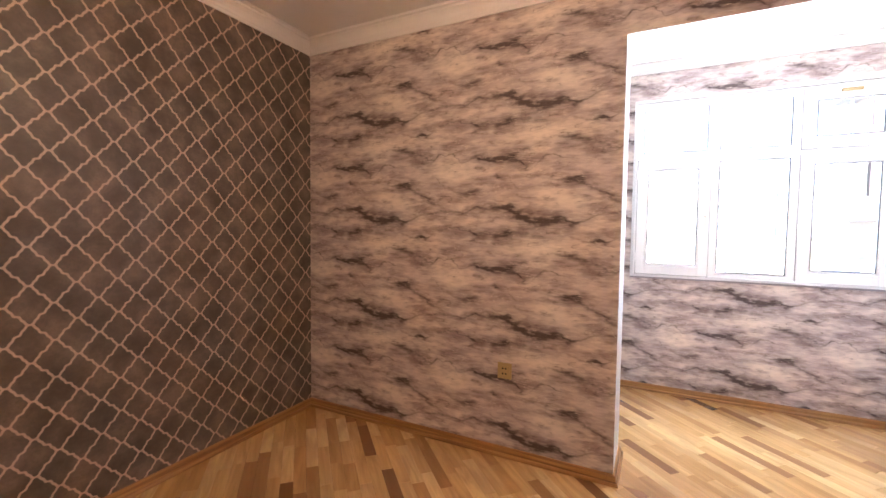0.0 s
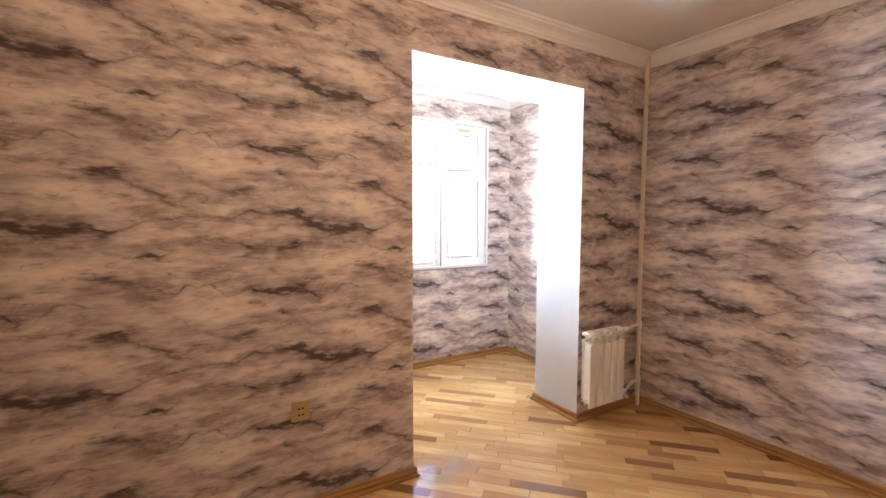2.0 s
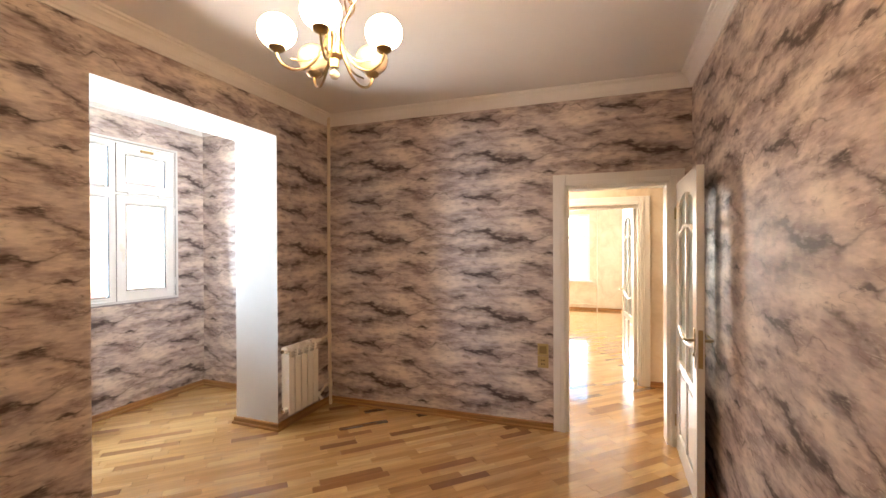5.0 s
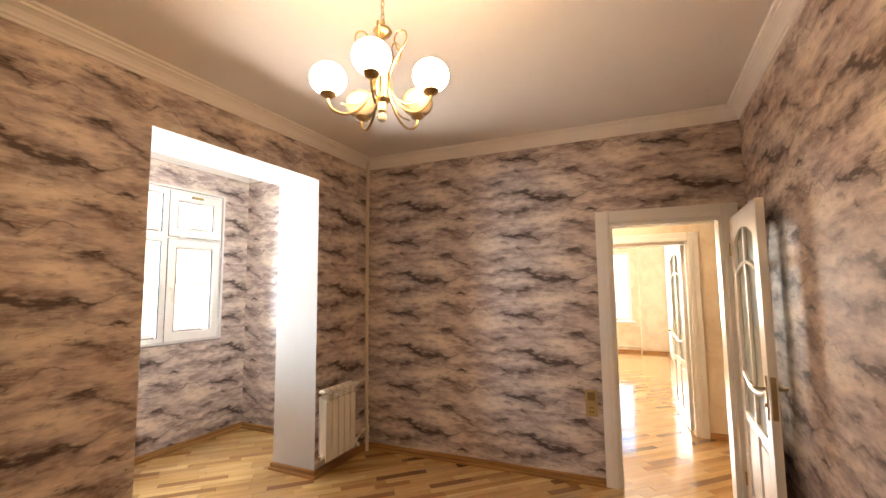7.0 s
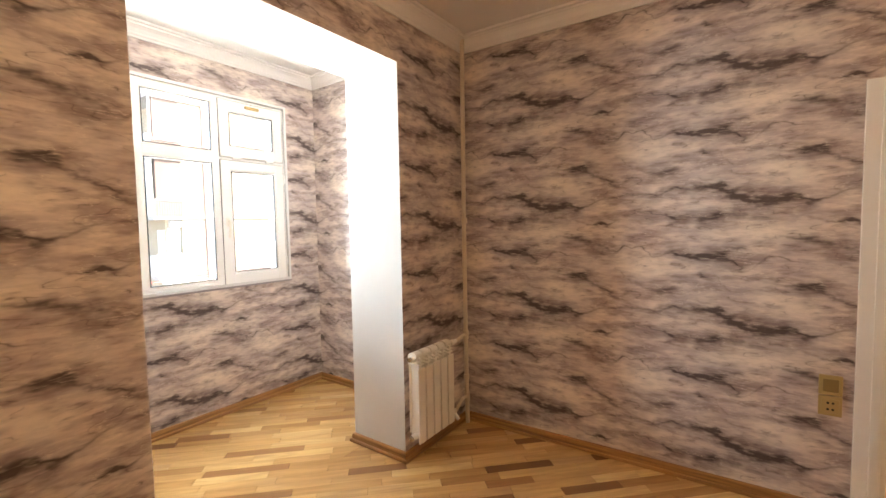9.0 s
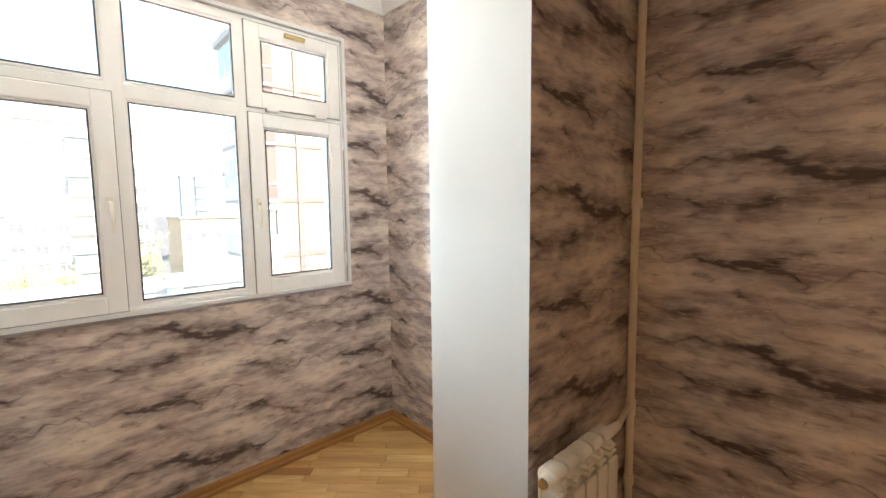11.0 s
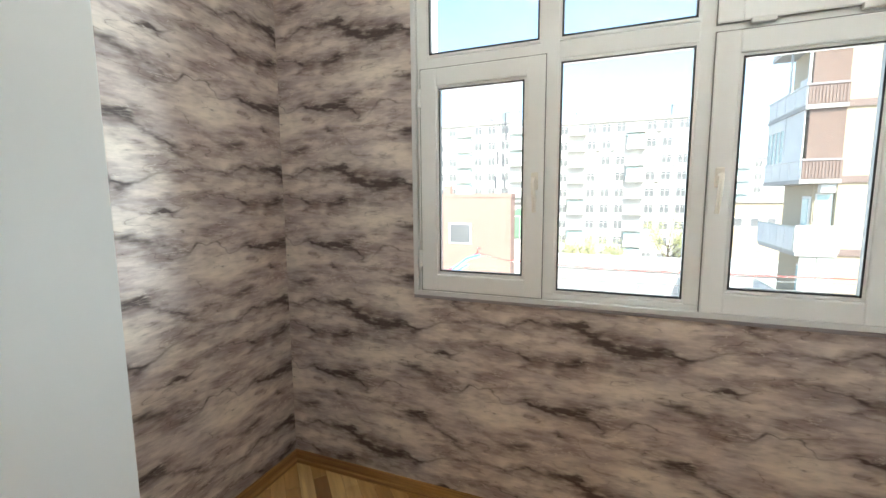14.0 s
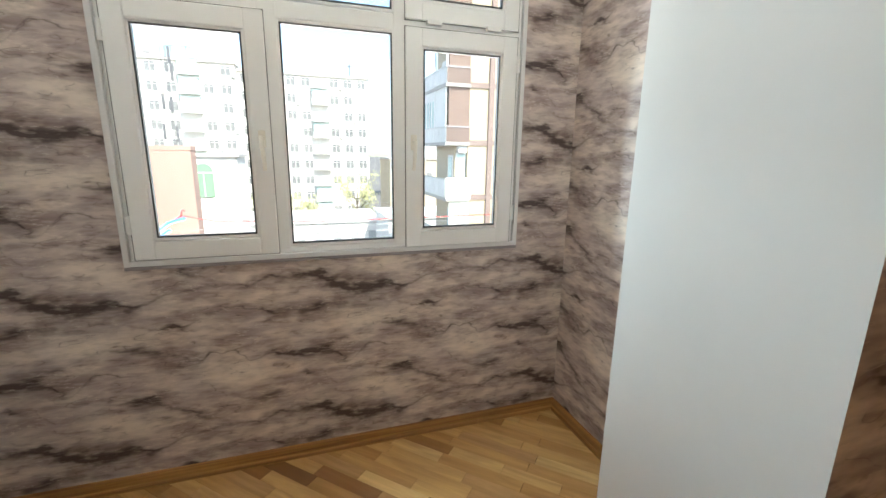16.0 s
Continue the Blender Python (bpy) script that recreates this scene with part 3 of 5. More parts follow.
wall("wall_bay_west", (BX0, LY), (BX0, BY1), TOP, 0.2, [], (MARBLE, PLASTER), (0.86, 1.283), TILE, label="bay side wall with marbled wallpaper")
wall("wall_bay_north", (BX0 - 0.2, BY1), (BX1 + 0.2, BY1), TOP, 0.3, [(0.087 - BX0 + 0.2, 1.848 - BX0 + 0.2, 1.024, 2.555)], (MARBLE, PLASTER), (1.313, 1.283), TILE, label="bay wall with marbled wallpaper around the window")
wall("wall_bay_east", (BX1, BY1), (BX1, BY0), TOP, 0.2, [], (MARBLE, PLASTER), (0.35, 1.283), TILE, label="bay side wall with marbled wallpaper")
# hall and far room
wall("wall_hall_east", (HX1, 2.2), (HX1, -1.1), TOP, 0.15, [(1.135, 1.945, -0.4, 1.99)], (CREAM, CREAM), label="hall wall with cream wallpaper and a doorway")
wall("wall_hall_north", (2.42, 2.2), (HX1 + 0.15, 2.2), TOP, 0.15, [], (CREAM, PLASTER), label="cream hall wall")
wall("wall_hall_south", (HX1 + 0.15, -1.1), (2.35, -1.1), TOP, 0.15, [], (CREAM, PLASTER), label="cream hall wall")
wall("wall_hall_west", (2.45, -1.1), (2.45, -0.2), TOP, 0.1, [], (CREAM, PLASTER), label="cream hall wall")
wall("wall_far_south", (9.7, FY), (HX1 + 0.15, FY), TOP, 0.15, [], (PLASTER, PLASTER), label="plain white wall of the far room")
wall("wall_far_north", (HX1 + 0.15, 3.6), (9.7, 3.6), TOP, 0.15, [], (CREAM, PLASTER), label="cream wall of the far room")
wall("wall_far_west", (HX1 + 0.15, 2.2), (HX1 + 0.15, 3.75), TOP, 0.15, [], (CREAM, PLASTER), label="cream wall of the far room")
wall("wall_far_east", (9.5, 3.6), (9.5, FY), TOP, 0.3, [(0.20, 2.63, 0.71, 2.32)], (CREAM, PLASTER), label="cream wall of the far room with a bright window")

slab("floor_base", -2.34, -1.25, -0.3, 9.8, 5.145, -0.022, SUBFLOOR, "dark subfloor under the parquet", "floor")
slab("ceiling", -2.1, -0.02, CEIL, 2.40, 3.25, CEIL + 0.2, CEILING, "white painted ceiling", "ceiling")
slab("ceiling_bay", BX0 - 0.02, LY - 0.02, CEIL_BAY, BX1 + 0.02, BY1 + 0.02, CEIL_BAY + 0.2, CEILING, "white painted bay ceiling", "ceiling")
slab("ceiling_hall", 2.40, -1.12, 2.72, HX1 + 0.02, 2.22, 2.9, CEILING, "white hall ceiling", "ceiling")
slab("ceiling_far", HX1 + 0.1, FY - 0.02, 2.62, 9.52, 3.62, 2.8, CEILING, "white ceiling of the far room", "ceiling")
slab("roof_slab", -2.4, -1.3, TOP, 9.9, 5.2, TOP + 0.15, ROOFGREY, "flat concrete slab above the rooms", "roof")

CORNICE = [(0.0, -0.10), (0.012, -0.10), (0.016, -0.086), (0.022, -0.080), (0.026, -0.066), (0.040, -0.046), (0.058, -0.030), (0.064, -0.028), (0.066, -0.016), (0.082, -0.013), (0.086, 0.0), (0.0, 0.0)]
SKIRTING = [(0.0, 0.0), (0.030, 0.0), (0.030, 0.010), (0.026, 0.018), (0.018, 0.021), (0.016, 0.050), (0.012, 0.057), (0.004, 0.060), (0.0, 0.060)]


def moulding(name, path, profile, mat, label, category, closed=False):
    return tagged(sweep(name, path, profile, mat, closed), label, category, kind="structure")


def at(z, *pts):
    return [(p[0], p[1], z) for p in pts]


moulding("cornice", at(CEIL, SW, SE, NE, NW), CORNICE, MOULD, "white stepped ceiling cornice", "cornice", True)
moulding("cornice_bay", at(CEIL_BAY, (BX0, LY), (OX0, LY), (OX0, BY0), (BX1, BY0), (BX1, BY1), (BX0, BY1)), CORNICE, MOULD, "white stepped ceiling cornice in the bay", "cornice", True)


def east_at(y):
    return (NE[0] + (NE[1] - y) * (SE[0] - NE[0]) / (NE[1] - SE[1]), y)


moulding("baseboard_1", at(0, east_at(1.022), NE, (OX1, 3.188), (OX1, BY0), (BX1, BY0), (BX1, BY1), (BX0, BY1), (BX0, LY), (OX0, LY), (OX0, 3.188), NW, SW, (2.30, 0.0)), SKIRTING, SKIRT, "varnished brown wooden baseboard", "baseboard")
moulding("baseboard_2", at(0, (HX1, -0.05), (HX1, 0.165)), SKIRTING, SKIRT, "varnished brown wooden baseboard in the hall", "baseboard")
moulding("baseboard_3", at(0, (4.0, FY), (9.5, FY), (9.5, 3.6)), SKIRTING, SKIRT, "brown wooden baseboard of the far room", "baseboard")
moulding("cornice_far", at(2.62, (3.96, FY), (9.5, FY), (9.5, 3.6)), CORNICE, MOULD, "white cornice of the far room", "cornice")


# ---- doors ----
def casing(name, m, width, height, depth, label):
    """A white door lining with flat stepped casings; local x along the wall, y into the room behind, z up; 0 at the room's face."""
    th = thing(name, m, label, "door frame", kind="structure")
    w = 0.095
    for x0, x1, tag in ((-w, 0.004, "side"), (width - 0.004, width + w, "side")):
        bm = one_box(x0, -0.018, 0.0, x1, 0.0, height + w, 0.004)
        inner = (x0 + 0.055, x1 - 0.008) if x0 < 0 else (x0 + 0.008, x1 - 0.055)
        box(bm, inner[0], -0.026, 0.0, inner[1], -0.012, height + 0.04, 0.004)
        part("casing_upright", bm, DOORPAINT, th)
    bm = one_box(0.006, -0.0165, height - 0.004, width - 0.006, 0.0, height + w, 0.004)
    box(bm, 0.006, -0.0245, height + 0.004, width - 0.006, -0.012, height + 0.036, 0.003)
    part("casing_head", bm, DOORPAINT, th)
    for x0, x1 in ((0.0, 0.028), (width - 0.028, width)):
        part("jamb", one_box(x0, 0.001, 0.0, x1, depth, height, 0.002), DOORPAINT, th)
    part("head_jamb", one_box(0.028, 0.001, height - 0.028, width - 0.028, depth, height, 0.002), DOORPAINT, th)
    return th


def door_leaf(name, m, width, label, flip=False):
    """White panelled door with six panes in three rows; local x from hinge to lock, y thickness, z up."""
    th = thing(name, m, label, "door", kind="structure")
    H, t = 2.0, 0.042
    s = 0.115                      # stile width
    cx = width / 2
    part("stile", one_box(0, 0, 0.008, s, t, H, 0.004), DOORPAINT, th)
    part("stile", one_box(width - s, 0, 0.008, width, t, H, 0.004), DOORPAINT, th)
    part("bottom_rail", one_box(s, 0.001, 0.008, width - s, t - 0.001, 0.16, 0.003), DOORPAINT, th)
    part("middle_rail", one_box(s, 0.001, 0.64, width - s, t - 0.001, 0.70, 0.003), DOORPAINT, th)
    # top rail with an arched underside
    n = 14
    def arch(x, low, rise):
        q = (x - cx) / (cx - s)
        return low + rise * (1 - q * q)
    bm = bmesh.new()
    for y in (0.001, t - 0.001):
        row = [bm.verts.new((s + (width - 2 * s) * i / n, y, arch(s + (width - 2 * s) * i / n, 1.82, 0.07))) for i in range(n + 1)]
        up = [bm.verts.new((s + (width - 2 * s) * i / n, y, H)) for i in range(n + 1)]
        for i in range(n):
            bm.faces.new((row[i], row[i + 1], up[i + 1], up[i]))
        if y > 0.01:
            for a, b in ((last_row, row), (last_up, up)):
                for i in range(n):
                    bm.faces.new((a[i], a[i + 1], b[i + 1], b[i]))
        last_row, last_up = row, up
    part("top_rail", bm, DOORPAINT, th)
    for low, rise in ((1.61, 0.06), (0.945, -0.055)):
        pts = [Vector((s + (width - 2 * s) * i / n, t / 2, arch(s + (width - 2 * s) * i / n, low, rise))) for i in range(n + 1)]
        bm = bmesh.new()
        rings = []
        for p in pts:
            rings.append([bm.verts.new(p + Vector((0, dy, dz))) for dy, dz in ((-0.019, -0.012), (-0.024, 0.0), (-0.019, 0.012), (0.019, 0.012), (0.024, 0.0), (0.019, -0.012))])
        for a, b in zip(rings, rings[1:]):
            for j in range(6):
                bm.faces.new((a[j], a[(j + 1) % 6], b[(j + 1) % 6], b[j]))
        part("curved_glazing_bar", bm, DOORPAINT, th)
    part("upright_glazing_bar", one_box(cx - 0.017, 0.003, 0.70, cx + 0.017, t - 0.003, 1.888, 0.004), DOORPAINT, th)
    part("lower_mullion", one_box(cx - 0.035, 0.001, 0.16, cx + 0.035, t - 0.001, 0.64, 0.003), DOORPAINT, th)
    for x0, x1 in ((s, cx - 0.035), (cx + 0.035, width - s)):
        bm = one_box(x0, t / 2 - 0.006, 0.16, x1, t / 2 + 0.006, 0.64)
        box(bm, x0 + 0.028, 0.006, 0.195, x1 - 0.028, t - 0.006, 0.605, 0.012)
        part("raised_panel", bm, DOORPAINT, th)
    for x0, x1 in ((s, cx - 0.017), (cx + 0.017, width - s)):
        for z0, z1 in ((0.70, 0.915), (0.915, 1.645), (1.645, 1.87)):
            p = part("pane", one_box(x0 - 0.004, t / 2 - 0.002, z0, x1 + 0.004, t / 2 + 0.002, z1), DOORGLASS, th, "clear glass pane")
            p.visible_shadow = False
    # lock plate and lever handles on both sides
    hx, hz = width - 0.055, 0.95
    for side in (0, 1):
        y0 = -0.006 if side == 0 else t
        plate = part("lock_plate", one_box(hx - 0.021, y0, hz - 0.13, hx + 0.021, y0 + 0.006, hz + 0.10, 0.002), BRASS, th, "aged brass lock plate")
        d = -1 if side == 0 else 1
        yb = 0.0 if side == 0 else t
        bm = tube(bmesh.new(), bez([(hx, yb, hz + 0.03), (hx, yb + d * 0.04, hz + 0.03), (hx - 0.03, yb + d * 0.052, hz + 0.03), (hx - 0.075, yb + d * 0.05, hz + 0.027), (hx - 0.12, yb + d * 0.047, hz + 0.034)], 6), 0.0085, 10)
        part("lever_handle", bm, BRASS, th, "brass lever handle", True)
        bm = lathe(bmesh.new(), [(0.011, 0), (0.011, 0.012), (0.006, 0.014)], 12)
        bmesh.ops.transform(bm, matrix=Matrix.Translation((hx, yb, hz - 0.055)) @ Matrix.Rotation(radians(90 if d < 0 else -90), 4, "X"), verts=bm.verts)
        part("key_cylinder", bm, BRASS, th)
    part("lock_faceplate", one_box(width - 0.002, t / 2 - 0.012, hz - 0.12, width + 0.0025, t / 2 + 0.012, hz + 0.10), BRASS, th)
    for z in (0.22, 1.78):
        part("hinge", lathe(bmesh.new(), [(0.007, z - 0.045), (0.007, z + 0.045)], 10, (-0.006, -0.004, 0)), BRASS, th)
    return th


tilt = math.degrees(math.atan2(SE[0] - NE[0], NE[1] - SE[1]))
e0 = east_at(0.928)
casing("door_frame", pose(e0[0], e0[1], 0, 0, 0, -90 + tilt), 0.78, 2.03, 0.145, "white painted door frame between the room and the hall")
door_leaf("door_1", pose(2.285, 0.118, 0, 0, 0, 179.2), 0.82, "open white panelled door with glass panes and brass handle")
casing("door_frame_far", pose(HX1, 1.063, 0, 0, 0, -90), 0.808, 1.99, 0.155, "white painted door frame of the far room")
door_leaf("door_2", pose(3.975, 0.275, 0, 0, 0, 6.5), 0.77, "open white panelled door with glass panes in the far room")
casing("door_frame_closet", pose(HX1, -0.145, 0, 0, 0, -90), 0.72, 1.99, 0.03, "white frame of a closet door in the hall")
cl = thing("door_3", pose(HX1, -0.16, 0, 0, 0, -90), "closed plain white closet door in the hall", "door", kind="structure")
part("panel", one_box(0.02, -0.012, 0.01, 0.67, -0.0015, 1.95, 0.003), DOORPAINT, cl)
for z in (0.55, 0.95, 1.35, 1.75):
    bm = lathe(bmesh.new(), [(0.006, 0), (0.005, 0.004), (0, 0.005)], 10)
    bmesh.ops.transform(bm, matrix=Matrix.Translation((0.05, -0.012, z)) @ Matrix.Rotation(radians(90), 4, "X"), verts=bm.verts)
    part("screw_cap", bm, STEEL, cl)


# ---- windows ----
def bar(bm, x0, x1, z0, z1, y0, y1, bevel=0.006):
    box(bm, x0, y0, z0, x1, y1, z1, bevel)


def ring_bars(name, parent, x0, x1, z0, z1, w, y0, y1, mat=None, bevel=0.006):
    """Four bars round an opening, mitre-free, as one mesh."""
    bm = bmesh.new()
    bar(bm, x0, x0 + w, z0, z1, y0, y1, bevel)
    bar(bm, x1 - w, x1, z0, z1, y0, y1, bevel)
    bar(bm, x0 + w - 0.003, x1 - w + 0.003, z0 + 0.0004, z0 + w, y0 + 0.0008, y1 - 0.0008, bevel)
    bar(bm, x0 + w - 0.003, x1 - w + 0.003, z1 - w, z1 - 0.0004, y0 + 0.0008, y1 - 0.0008, bevel)
    return part(name, bm, mat or UPVC, parent)


def glazing(parent, x0, x1, z0, z1, y):
    """A pane with its rubber gasket and glazing bead."""
    ring_bars("bead", parent, x0 - 0.016, x1 + 0.016, z0 - 0.016, z1 + 0.016, 0.014, y - 0.022, y - 0.002, bevel=0.004)
    ring_bars("gasket", parent, x0 - 0.0025, x1 + 0.0025, z0 - 0.0025, z1 + 0.0025, 0.0065, y - 0.0225, y - 0.0015, GASKET, 0.0)
    p = part("pane", one_box(x0 - 0.01, y, z0 - 0.01, x1 + 0.01, y + 0.004, z1 + 0.01), GLASS, parent, "clear window pane")
    p.visible_shadow = False
    return p


def lever(parent, x, y, z, lean=0.0):
    """A white window handle pointing down."""
    bm = one_box(-0.014, -0.010, -0.035, 0.014, 0.0, 0.035, 0.004)
    base = part("handle_plate", bm, IVORY, parent)
    base.location = (x, y, z)
    bm = tube(bmesh.new(), bez([(0, -0.006, 0.004), (0, -0.036, 0.006), (0, -0.045, -0.02), (0.004, -0.042, -0.075), (0.005, -0.038, -0.125)], 5), [0.009] * 16 + [0.008] * 5, 8)
    h = part("handle", bm, IVORY, base, "", True)
    h.rotation_euler[1] = radians(lean)


def hinge(parent, x, y, z):
    bm = lathe(bmesh.new(), [(0.009, -0.038), (0.010, -0.034), (0.010, 0.034), (0.009, 0.038)], 12)
    h = part("hinge", bm, UPVC, parent)
    h.location = (x, y, z)


win = thing("window_1", Matrix(((1.015, 0, 0, -0.0378), (0, 1, 0, -0.004), (0, 0, 1.017, -0.0174), (0, 0, 0, 1))), "white plastic three-part window with opening side sashes", "window", kind="structure")
YF, YB, YG = 4.862, 4.925, 4.885    # frame front, back, glass
YS = 4.848                          # front of the opening sashes
# white reveal lining, slightly proud of the paper
ring_bars("reveal", win, WX0 - 0.004, WX1 + 0.004, WZ0 - 0.004, WZ1 + 0.004, 0.022, BY1 - 0.006, BY1 + 0.12, PLASTER, 0.003)
part("sill_edge", one_box(WX0 - 0.004, BY1 - 0.005, WZ0 - 0.018, WX1 + 0.004, BY1 + 0.02, WZ0 - 0.0045, 0.002), SILLGREY, win, "grey lower edge of the sill")
bm = bmesh.new()
bar(bm, WX0 + 0.016, 0.188, WZ0 + 0.016, WZ1 - 0.016, YF, YB)
bar(bm, 1.79, WX1 - 0.016, WZ0 + 0.016, WZ1 - 0.016, YF, YB)
part("frame_upright", bm, UPVC, win)
bm = bmesh.new()
bar(bm, 0.180, 1.80, WZ0 + 0.017, 1.068, YF + 0.001, YB)
bar(bm, 0.180, 1.80, 2.462, WZ1 - 0.017, YF + 0.001, YB)
part("frame_rail", bm, UPVC, win)
part("transom", one_box(0.180, YF + 0.001, 2.000, 1.80, YB, 2.068, 0.006), UPVC, win)
for x0, x1 in ((0.678, 0.752), (1.224, 1.298)):
    part("mullion", one_box(x0, YF - 0.001, 1.06, x1, YB - 0.002, 2.47, 0.006), UPVC, win)
for x0, x1, z0, z1 in ((0.200, 0.670, 2.085, 2.448), (0.762, 1.216, 2.085, 2.448), (0.762, 1.216, 1.084, 1.986)):
    glazing(win, x0, x1, z0, z1, YG)
for x0, x1, z0, z1, kind in ((0.158, 0.703, 1.044, 2.022, "left"), (1.275, 1.822, 1.040, 2.020, "right"), (1.275, 1.822, 2.046, 2.488, "vent")):
    sash = thing("sash", pose(0, 0, 0), "white opening window sash", "")
    sash.parent = win
    ring_bars("sash_frame", sash, x0, x1, z0, z1, 0.076, YS, YG + 0.02)
    # grey ring paints the shadow line between sash and frame
    ring_bars("sash_gap", sash, x0 - 0.002, x1 + 0.002, z0 - 0.002, z1 + 0.002, 0.02, YF - 0.010, YF - 0.002, GAP_SHADE, 0.0)
    glazing(sash, x0 + 0.088, x1 - 0.088, z0 + 0.092, z1 - 0.088, YG - 0.006)
    if kind == "left":
        lever(sash, x1 - 0.036, YS, 1.53)
        for z in (1.19, 1.90):
            hinge(sash, x0 - 0.006, YS + 0.002, z)
    elif kind == "right":
        lever(sash, x0 + 0.036, YS, 1.53, 6)
        for z in (1.19, 1.90):
            hinge(sash, x1 + 0.006, YS + 0.002, z)
    else:
        for x in (x0 + 0.13, x1 - 0.13):
            part("hinge", one_box(x - 0.035, YS - 0.012, z0 - 0.014, x + 0.035, YS + 0.01, z0 + 0.004, 0.003), UPVC, sash)
        part("handle", one_box(x0 + 0.21, YS - 0.022, z1 - 0.045, x0 + 0.33, YS, z1 - 0.022, 0.006), BEIGE, sash, "yellowed plastic vent handle")
# small black hole in the frame, drawn as a dark disc
bm = lathe(bmesh.new(), [(0.006, 0), (0.006, 0.002), (0, 0.002)], 10)
bmesh.ops.transform(bm, matrix=Matrix.Translation((0.255, YF - 0.0, 1.034)) @ Matrix.Rotation(radians(90), 4, "X"), verts=bm.verts)
part("frame_hole", bm, GASKET, win)

# north half of this window is added, out of view, behind the fill lamp
wf = thing("window_2", pose(9.5, 1.6, 0, 0, 0, -90), "bright white window of the far room", "window", kind="structure")
ring_bars("frame", wf, -1.795, 0.63, 0.712, 2.318, 0.07, 0.05, 0.12)
part("mullion", one_box(-0.09, 0.051, 0.78, -0.02, 0.119, 2.25, 0.005), UPVC, wf)
part("transom", one_box(-1.725, 0.052, 1.74, 0.56, 0.118, 1.80, 0.005), UPVC, wf)
for x0, x1 in ((-1.725, -0.09), (-0.02, 0.56)):
    for z0, z1 in ((0.782, 1.74), (1.80, 2.248)):
        p = part("pane", one_box(x0, 0.08, z0, x1, 0.084, z1), GLASS, wf)
        p.visible_shadow = False
part("window_sill", one_box(-1.85, -0.10, 0.68, 0.69, 0.05, 0.712, 0.005), PLASTER, wf)


# ---- things in the room ----
def chandelier(x, y):
    th = thing("chandelier", pose(x, y, 0.012), "five-armed brass chandelier with opal glass globes, three lit", "chandelier")
    part("ceiling_cup", lathe(bmesh.new(), [(0.0, CEIL - 0.057), (0.018, CEIL - 0.057), (0.04, CEIL - 0.042), (0.052, CEIL - 0.02), (0.052, CEIL - 0.012)], 24), BRASS, th, soft=True)
    for i in range(9):
        z = 2.56 + i * 0.0268
        bm = bmesh.new()
        a = 0 if i % 2 else math.pi / 2
        ring = [Vector((0.007 * math.cos(q) * math.cos(a), 0.007 * math.cos(q) * math.sin(a), z + 0.0175 * math.sin(q))) for q in [2 * math.pi * j / 14 for j in range(15)]]
        tube(bm, ring, 0.0019, 6, False)
        part("chain_link", bm, BRASS, th)
    part("upper_cup", lathe(bmesh.new(), [(0.0, 2.475), (0.012, 2.478), (0.030, 2.487), (0.037, 2.50), (0.030, 2.513), (0.012, 2.522), (0.008, 2.55), (0.0, 2.552)], 24), BRASS, th, soft=True)
    part("stem", lathe(bmesh.new(), [(0.006, 2.33), (0.006, 2.48)], 12), BRASS, th, soft=True)
    part("hub", lathe(bmesh.new(), [(0.0, 2.185), (0.016, 2.187), (0.018, 2.215), (0.030, 2.224), (0.032, 2.232), (0.024, 2.236), (0.024, 2.325), (0.029, 2.333), (0.010, 2.342), (0.006, 2.345)], 24), BRASS, th, soft=True)
    part("crystal_ball", lathe(bmesh.new(), [(0.0, 2.143)] + [(0.018 * math.sin(a), 2.161 - 0.018 * math.cos(a)) for a in [0.3 + 0.25 * i for i in range(10)]] + [(0.0, 2.186)], 18), CRYSTAL, th, "small clear crystal ball", True)
    R = 0.198
    lit = {0, 1, 4}
    for i in range(5):
        a = radians(203 + 72 * i)
        c, s = math.cos(a), math.sin(a)
        def P(r, z, side=0.0):
            return (r * c - side * s, r * s + side * c, z)
        arm = part("arm", tube(bmesh.new(), bez([P(0.022, 2.30), P(0.045, 2.245), P(0.085, 2.185), P(0.135, 2.160), P(0.178, 2.172), P(0.197, 2.200), P(R, 2.222)], 8), 0.0052, 8), BRASS, th, soft=True)
        part("scroll", tube(bmesh.new(), bez([P(0.150, 2.196, 0.0), P(0.095, 2.200), P(0.045, 2.245), P(0.032, 2.32), P(0.062, 2.39), P(0.098, 2.44), P(0.098, 2.478), P(0.072, 2.490), P(0.052, 2.465), P(0.060, 2.425), P(0.078, 2.405)], 7), 0.0036, 7), BRASS, th, soft=True)
        part("lamp_cup", lathe(bmesh.new(), [(0.0, 2.212), (0.012, 2.213), (0.026, 2.222), (0.030, 2.232), (0.022, 2.238), (0.0, 2.239)], 20, (R * c, R * s, 0)), BRASS, th, soft=True)
        prof = [(0.0, 2.228)]
        for j in range(1, 14):
            q = math.pi * j / 14
            prof.append((0.066 * math.sin(q), 2.287 - 0.059 * math.cos(q)))
        prof.append((0.0, 2.346))
        part("globe", lathe(bmesh.new(), prof, 28, (R * c, R * s, 0)), GLOBE_ON if i in lit else GLOBE_OFF, th, "lit opal glass globe" if i in lit else "unlit opal glass globe", True)
    return th


chandelier(0.002, 1.552)


